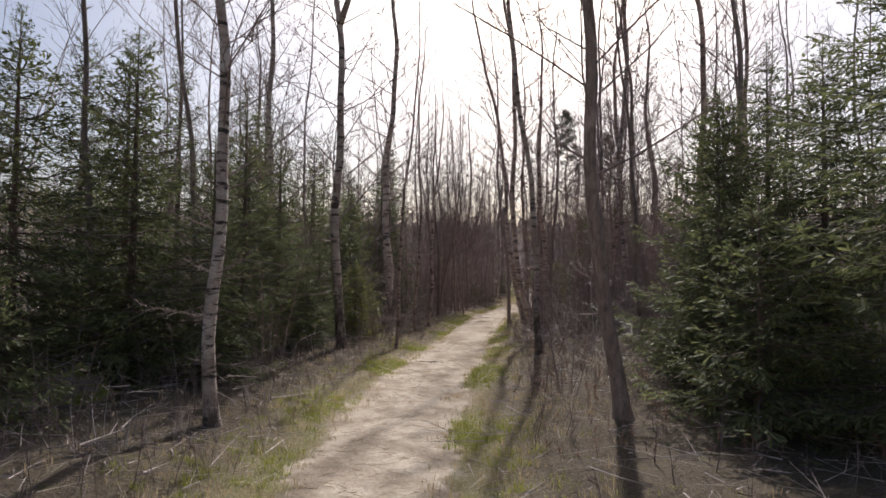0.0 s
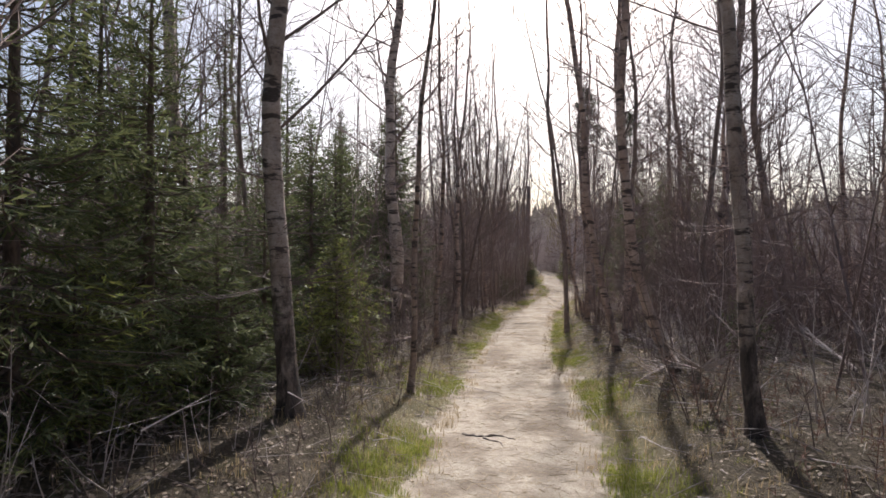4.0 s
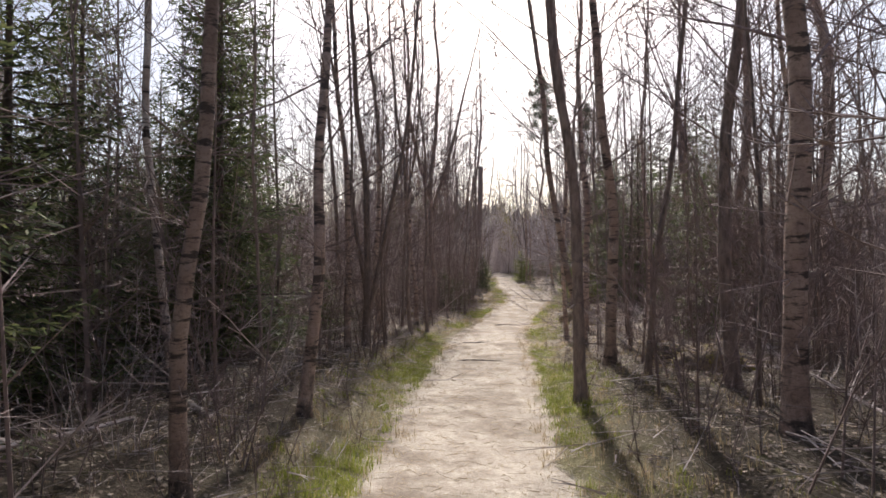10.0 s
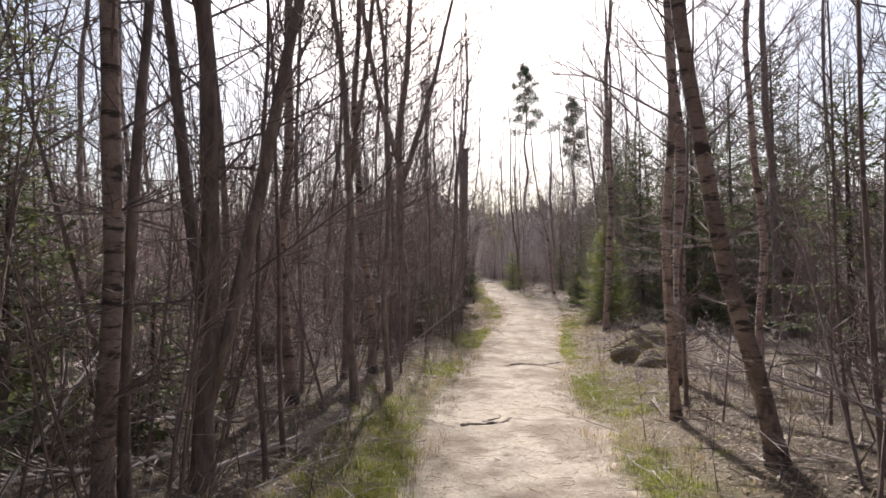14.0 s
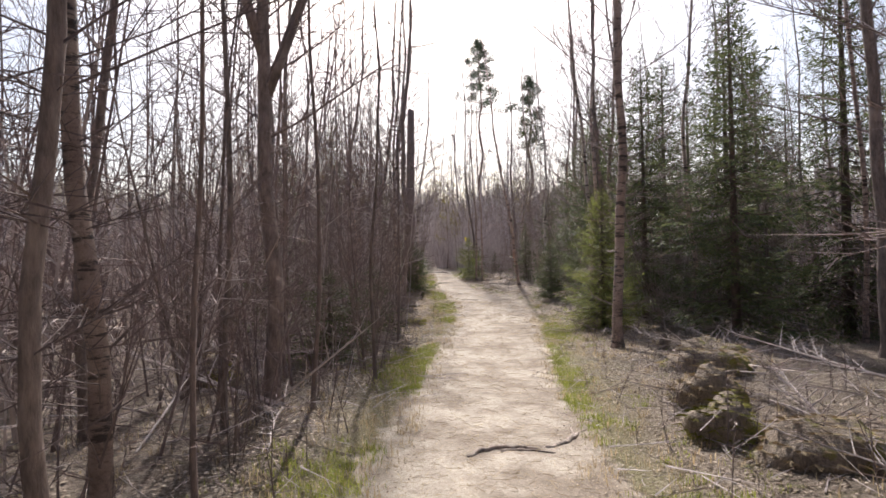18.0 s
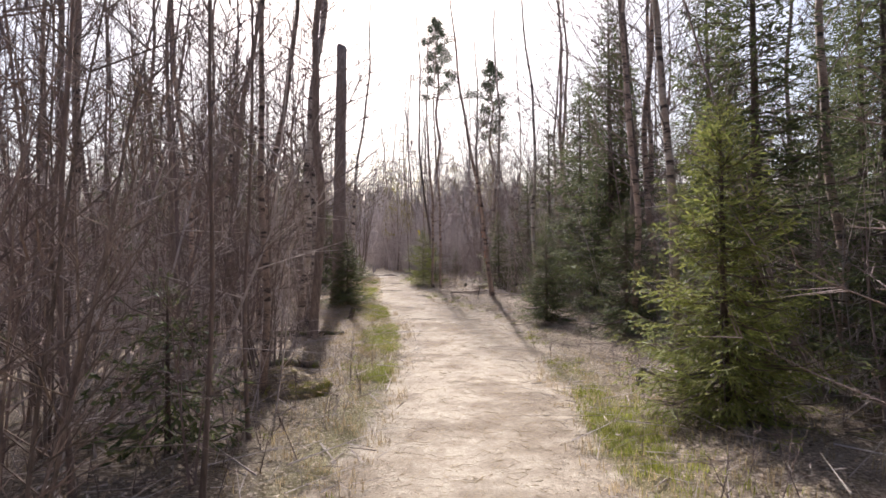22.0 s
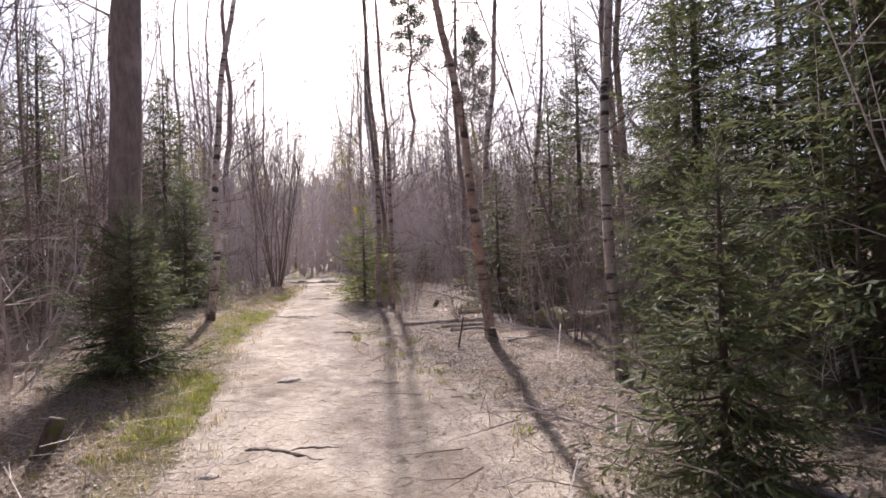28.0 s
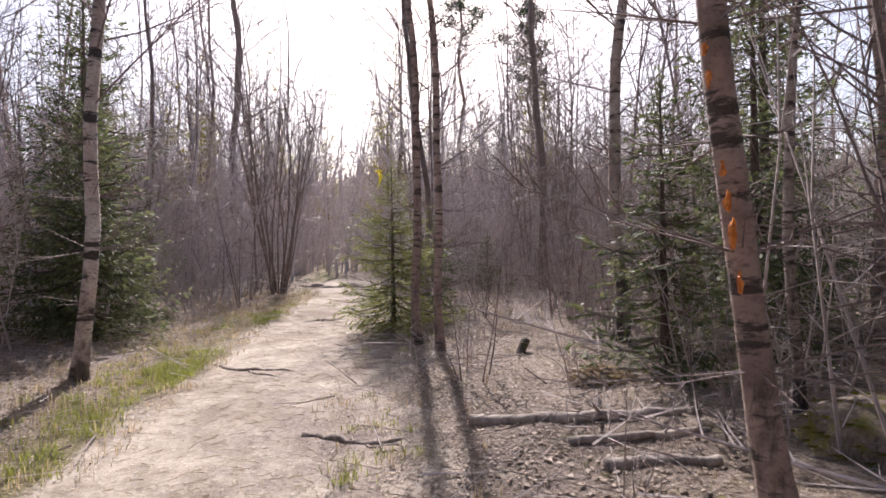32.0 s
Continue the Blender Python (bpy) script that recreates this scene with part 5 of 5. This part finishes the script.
ROOTWOOD = rough_bark("worn_root_bark", (0.36, 0.29, 0.235), (0.13, 0.10, 0.08))
root_across((0.2, 4.7), (0.62, 4.42), 0.016, 1)
root_across((3.75, 23.1), (4.45, 23.25), 0.02, 3)
root_across((4.4, 23.2), (5.0, 23.5), 0.02, 13)
root_across((2.1, 17.2), (2.9, 17.4), 0.016, 4)
root_across((2.5, 19.6), (3.1, 19.9), 0.018, 5)
root_across((7.75, 45.1), (8.5, 44.6), 0.02, 6)
root_across((8.5, 53.2), (9.4, 53.0), 0.07, 7, "thick dark root step on the climbing path")
root_across((9.3, 53.1), (10.1, 52.8), 0.08, 8, "thick dark root step on the climbing path")
root_across((8.6, 47.6), (9.2, 47.5), 0.02, 9)
root_across((7.4, 38.5), (8.1, 38.2), 0.016, 10)
root_across((8.6, 42.9), (9.3, 42.7), 0.02, 11)


def lump(name, label, category, x, y, rx, ry, rz, mat, seed, rough=0.35, turn=0.0):
    """A rounded uneven body: a stone, a stump or a tussock."""
    bm = bmesh.new()
    bmesh.ops.create_icosphere(bm, subdivisions=3, radius=1)
    for v in bm.verts:
        c = v.co
        k = 1 + rough * noise.noise((c.x * 1.4 + seed, c.y * 1.4, c.z * 1.4)) + rough * 0.45 * noise.noise((c.x * 4 + seed, c.y * 4, c.z * 4)) + rough * 0.15 * noise.noise((c.x * 11, c.y * 11 + seed, c.z * 11))
        v.co = Vector((c.x * rx * k, c.y * ry * k, max(c.z, -0.5) * rz * k))
    me = bpy.data.meshes.new(name)
    bm.to_mesh(me)
    bm.free()
    me.materials.append(mat)
    me.polygons.foreach_set("use_smooth", [True] * len(me.polygons))
    ob = new(name, me)
    ob.matrix_basis = stand(x, y, turn, 1.0, 0.06 * rz)
    if mat is not STONE:
        rs = np.random.RandomState(int(seed * 17))
        co = np.array([tuple(v.co) for v in me.vertices])
        no = np.array([tuple(v.normal) for v in me.vertices])
        i = rs.choice(np.where(co[:, 2] > -0.1 * rz)[0], 2600)
        a = rs.uniform(0, 6.283, 2600)
        d = unit(no[i] * 0.5 + np.stack([np.cos(a), np.sin(a), -0.45 * np.ones(2600)], 1) * 0.9)
        part("dry_grass_cover", tri_mesh("dry_grass_cover", spikes(co[i], d, rs.uniform(0.03, 0.11, 2600), np.full(2600, 0.0026)), STRAW if seed % 3 else MOSS), ob).data.name = "grass_cover"
    return tagged(ob, label, category)


def tussock_material():
    m, nt, p = material("mossy_tussock")
    n1, n2 = noise_tex(nt, 3.5, 5, 0.65), noise_tex(nt, 40, 5, 0.75, stretch=(1, 1, 0.4))
    straw = ramp(nt, n2.outputs[0], (0.3, (0.15, 0.115, 0.085)), (0.65, (0.42, 0.335, 0.25)))
    moss = ramp(nt, n1.outputs[0], (0.5, (0, 0, 0)), (0.62, (0.85, 0.85, 0.85)))
    c = mixed(nt, moss.outputs[0], straw.outputs[0], (0.30, 0.28, 0.035))
    nt.links.new(c, p.inputs["Base Color"])
    p.inputs["Roughness"].default_value = 0.95
    bump(nt, n2.outputs[0], 1.0, 0.05, p)
    return m


def stone_material():
    m, nt, p = material("field_stone")
    n1, n2 = noise_tex(nt, 6, 5, 0.65), noise_tex(nt, 60, 5, 0.7)
    c = ramp(nt, n1.outputs[0], (0.35, (0.24, 0.20, 0.17)), (0.65, (0.46, 0.39, 0.33)))
    nt.links.new(c.outputs[0], p.inputs["Base Color"])
    p.inputs["Roughness"].default_value = 0.85
    bump(nt, n2.outputs[0], 0.5, 0.02, p)
    return m


TUSSOCK, STONE = tussock_material(), stone_material()
MOSS = leafy("moss", (0.14, 0.14, 0.025), (0.30, 0.28, 0.05), 0.4, 0.8)
T = "old stump overgrown with moss and dry grass"
lump("mossy_stump", T, "stump", 6.25, 23.65, 0.34, 0.30, 0.36, TUSSOCK, 1)
lump("mossy_stump", T, "stump", 7.2, 25.0, 0.55, 0.4, 0.26, TUSSOCK, 2)
lump("mossy_stump", "low tussock of dry grass over an old stump", "stump", 6.05, 22.2, 0.44, 0.34, 0.27, TUSSOCK, 16)
lump("mossy_stump", "rotten stump capped with yellow-green moss", "stump", 4.45, 31.75, 0.46, 0.32, 0.26, TUSSOCK, 19)
lump("mossy_stump", "rotten stump capped with yellow-green moss", "stump", 5.75, 22.8, 0.28, 0.24, 0.36, TUSSOCK, 3)
lump("mossy_stump", T, "stump", 7.7, 25.6, 0.5, 0.4, 0.26, TUSSOCK, 4)
lump("mossy_stump", T, "stump", 1.3, 26.4, 0.34, 0.30, 0.42, TUSSOCK, 5)
lump("mossy_stump", "dark rotten stump beside the path", "stump", -0.1, 23.4, 0.45, 0.4, 0.45, MOSSWOOD, 6)
lump("mossy_stump", T, "stump", 4.95, 14.4, 0.42, 0.35, 0.3, TUSSOCK, 7)
lump("mossy_stump", "dark rotten stump among brush", "stump", 4.7, 15.2, 0.3, 0.3, 0.25, MOSSWOOD, 8)
lump("mossy_stump", T, "stump", 11.9, 41.6, 0.7, 0.5, 0.3, TUSSOCK, 9)
lump("mossy_stump", T, "stump", 10.9, 43.2, 0.22, 0.2, 0.12, TUSSOCK, 10)
lump("mossy_stump", "dark mossy stump under the spruces", "stump", -3.5, -0.4, 0.42, 0.36, 0.3, MOSSWOOD, 12)
lump("mossy_stump", T, "stump", -3.3, 10.9, 0.4, 0.4, 0.25, TUSSOCK, 12)
lump("stone", "flat grey-brown stone at the edge of the path", "stone", 7.83, 40.35, 0.13, 0.1, 0.03, STONE, 13, 0.25, 0.3)
lump("stone", "small brown stone on the trodden path", "stone", 7.2, 38.15, 0.06, 0.05, 0.02, STONE, 14, 0.25)
lump("stone", "small dark stone on the trodden path", "stone", 6.6, 35.9, 0.05, 0.04, 0.02, STONE, 15, 0.25)


def stump(x, y, h, r, seed, label):
    rng = random.Random(seed)
    root = new("tree_stump")
    pts = [Vector((0.02 * i, 0.01 * i, h * i / 5)) for i in range(6)]
    g = Geo()
    g.tube([Vector((0, 0, -0.15))] + pts, [r * 1.6, r * 1.3] + [r * rng.uniform(0.85, 1.0) for _ in range(5)], 9, True)
    part("trunk", g.mesh("trunk", MOSSWOOD, True), root)
    tagged(root, label, "stump")
    put(root, x, y)


stump(8.35, 31.0, 0.22, 0.05, 1, "small broken grey stump in the grass")
stump(9.87, 40.74, 0.42, 0.012, 2, "snapped dark sapling stump beside the path")
stump(10.7, 44.5, 0.16, 0.05, 3, "low cut stump among leaf litter")
stump(6.0, 38.9, 0.3, 0.07, 4, "broken dark stump beside the path")
stump(7.65, 26.6, 0.25, 0.08, 5, "low rotten stump below a birch")


# ---- the yellow mark ----
def ribbon():
    m, nt, p = material("yellow_ribbon")
    geo = noise_tex(nt, 30, 3, 0.6)
    nt.links.new(ramp(nt, geo.outputs[0], (0.3, (0.78, 0.66, 0.03)), (0.7, (0.9, 0.8, 0.06))).outputs[0], p.inputs["Base Color"])
    p.inputs["Roughness"].default_value = 0.4
    t = nt.nodes.new("ShaderNodeBsdfTranslucent")
    t.inputs[0].default_value = (0.9, 0.78, 0.04, 1)
    mix = nt.nodes.new("ShaderNodeMixShader")
    mix.inputs[0].default_value = 0.45
    nt.links.new(p.outputs[0], mix.inputs[1])
    nt.links.new(t.outputs[0], mix.inputs[2])
    nt.links.new(mix.outputs[0], nt.nodes["Material Output"].inputs[0])
    g = Geo()
    for j, (dx, ln, w) in enumerate(((0.0, 0.26, 0.016), (0.02, 0.2, 0.013))):
        k = 8
        for i in range(k + 1):
            s = i / k
            x = dx + 0.02 * math.sin(s * 5 + j) + 0.03 * j * s
            y = 0.015 * math.cos(s * 6 + j)
            c, e = math.cos(s * 1.6), math.sin(s * 1.6)
            for sgn in (-1, 1):
                for th in (0, 0.002):
                    g.v.append((x + sgn * w * c, y + sgn * w * e * 0.6 + th, -ln * s))
        o = j * (k + 1) * 4
        for i in range(k):
            a = o + i * 4
            g.f += [(a, a + 2, a + 6, a + 4), (a + 1, a + 5, a + 7, a + 3), (a, a + 4, a + 5, a + 1), (a + 2, a + 3, a + 7, a + 6)]
    g.tube([Vector((-0.05, 0, 0.0)), Vector((0.0, 0, 0.012)), Vector((0.06, 0, 0))], [0.012, 0.016, 0.012], 6, True)
    ob = new("yellow_ribbon", g.mesh("yellow_ribbon", m))
    ob.location = (9.58, 46.6, 2.16)
    tagged(ob, "yellow plastic marking ribbon tied to a spruce twig", "ribbon")


ribbon()


# ---- wounds on the leaning birch ----
def wound_material():
    m, nt, p = material("orange_sapwood")
    n1 = noise_tex(nt, 40, 4, 0.7)
    nt.links.new(ramp(nt, n1.outputs[0], (0.35, (0.42, 0.10, 0.015)), (0.65, (0.85, 0.30, 0.04))).outputs[0], p.inputs["Base Color"])
    p.inputs["Roughness"].default_value = 0.6
    bump(nt, n1.outputs[0], 0.6, 0.01, p)
    return m


def wounds(tree_ob, lean, r):
    rng = random.Random(8)
    mat = wound_material()
    for h, big in ((1.0, 1.0), (1.18, 1.5), (1.3, 1.1), (1.42, 0.8), (1.75, 0.9), (1.86, 0.6), (2.5, 0.7), (2.65, 0.5)):
        bm = bmesh.new()
        bmesh.ops.create_icosphere(bm, subdivisions=2, radius=1)
        for v in bm.verts:
            k = 1 + 0.5 * noise.noise(v.co * 1.7 + Vector((h, 0, 0)))
            v.co = Vector((v.co.x * 0.007 * k, v.co.y * 0.010 * k, v.co.z * 0.040 * big * k)) + Vector((lean[0] * h - r * 0.74, lean[1] * h - r * 0.25 + rng.uniform(-0.015, 0.01), h))
        me = bpy.data.meshes.new("bark_wound")
        bm.to_mesh(me)
        bm.free()
        me.materials.append(mat)
        part("bark_wound", me, tree_ob, "bright orange torn patch in the bark")


wounds(LEANING, (-0.135, 0.02), 0.064)


# ---- the wood goes on ----
def far_wood():
    """A ring of distant woodland with a ragged edge, far behind the trees; a glow stands in for haze."""
    m, nt, p = material("glowing_far_woodland")
    n1, n2 = noise_tex(nt, 0.12, 5, 0.6), noise_tex(nt, 2.2, 6, 0.75, stretch=(1, 1, 0.1))
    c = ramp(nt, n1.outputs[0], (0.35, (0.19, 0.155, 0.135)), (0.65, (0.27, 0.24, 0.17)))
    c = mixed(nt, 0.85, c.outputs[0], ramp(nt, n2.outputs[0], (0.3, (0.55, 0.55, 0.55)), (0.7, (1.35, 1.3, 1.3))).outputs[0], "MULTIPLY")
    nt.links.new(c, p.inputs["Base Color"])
    # emission of its own colour lifts the ring to a hazy brightness
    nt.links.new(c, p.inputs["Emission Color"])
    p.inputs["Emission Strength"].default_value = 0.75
    p.inputs["Roughness"].default_value = 1.0
    v, f = [], []
    k = 2400
    for i in range(k):
        a = 2 * math.pi * i / k
        x, y = math.cos(a), math.sin(a)
        r = 105 + 5 * noise.noise((x * 6, y * 6, 0))
        h = 12.5 + 3.0 * noise.noise((x * 14, y * 14, 3)) + 2.6 * noise.noise((x * 90, y * 90, 5)) + 4.5 * abs(noise.noise((x * 330, y * 330, 7)))
        v += [(6 + r * x, 28 + r * y, -2.0), (6 + r * x, 28 + r * y, h), (6 + (r + 6) * x, 28 + (r + 6) * y, h * 0.8), (6 + (r + 6) * x, 28 + (r + 6) * y, -2.0)]
    for i in range(k):
        a, b = 4 * i, 4 * ((i + 1) % k)
        f += [(a, b, b + 1, a + 1), (a + 1, b + 1, b + 2, a + 2), (a + 2, b + 2, b + 3, a + 3)]
    tagged(new("backdrop", mesh_of("backdrop", v, f, m)), "glowing backdrop of distant brown woodland closing the view", "woodland", kind="structure")


far_wood()


# ---- trees in young leaf far along the path ----
def budding(x, y, h, seed):
    ob = bare_tree("budding_tree", "far young tree in its first yellow-green leaf", seed, h, 0.06, BIRCH, (0.02, 0), clear=0.2, limbs=30, reach=0.2, stubs=0, sides=7)
    rs = np.random.RandomState(seed)
    me = next(c for c in ob.children if c.name.startswith("crown")).data
    co = np.empty(len(me.vertices) * 3)
    me.vertices.foreach_get("co", co)
    co = co.reshape(-1, 3)
    co = co[np.hypot(co[:, 0], co[:, 1]) > 0.4]
    c = co[rs.randint(0, len(co), 1500)] + rs.normal(0, 0.12, (1500, 3))
    t = c[:, None, :] + rs.normal(0, 0.035, (1500, 3, 3))
    part("young_leaf_cover", tri_mesh("young_leaf_cover", t, BUDS), ob)
    return put(ob, x, y)


for i, (x, y, h) in enumerate(((11.5, 60, 8), (7.0, 63, 9), (14.0, 64, 9), (9.5, 68, 8.5), (12.5, 71, 9.5), (5.0, 58, 8), (16.5, 58, 8), (2.5, 64, 9), (18.0, 70, 10), (8.0, 75, 9), (19.5, 78, 15), (25.0, 80, 17), (27.5, 84, 16), (14.5, 82, 13))):
    budding(x, y, h, 700 + i)
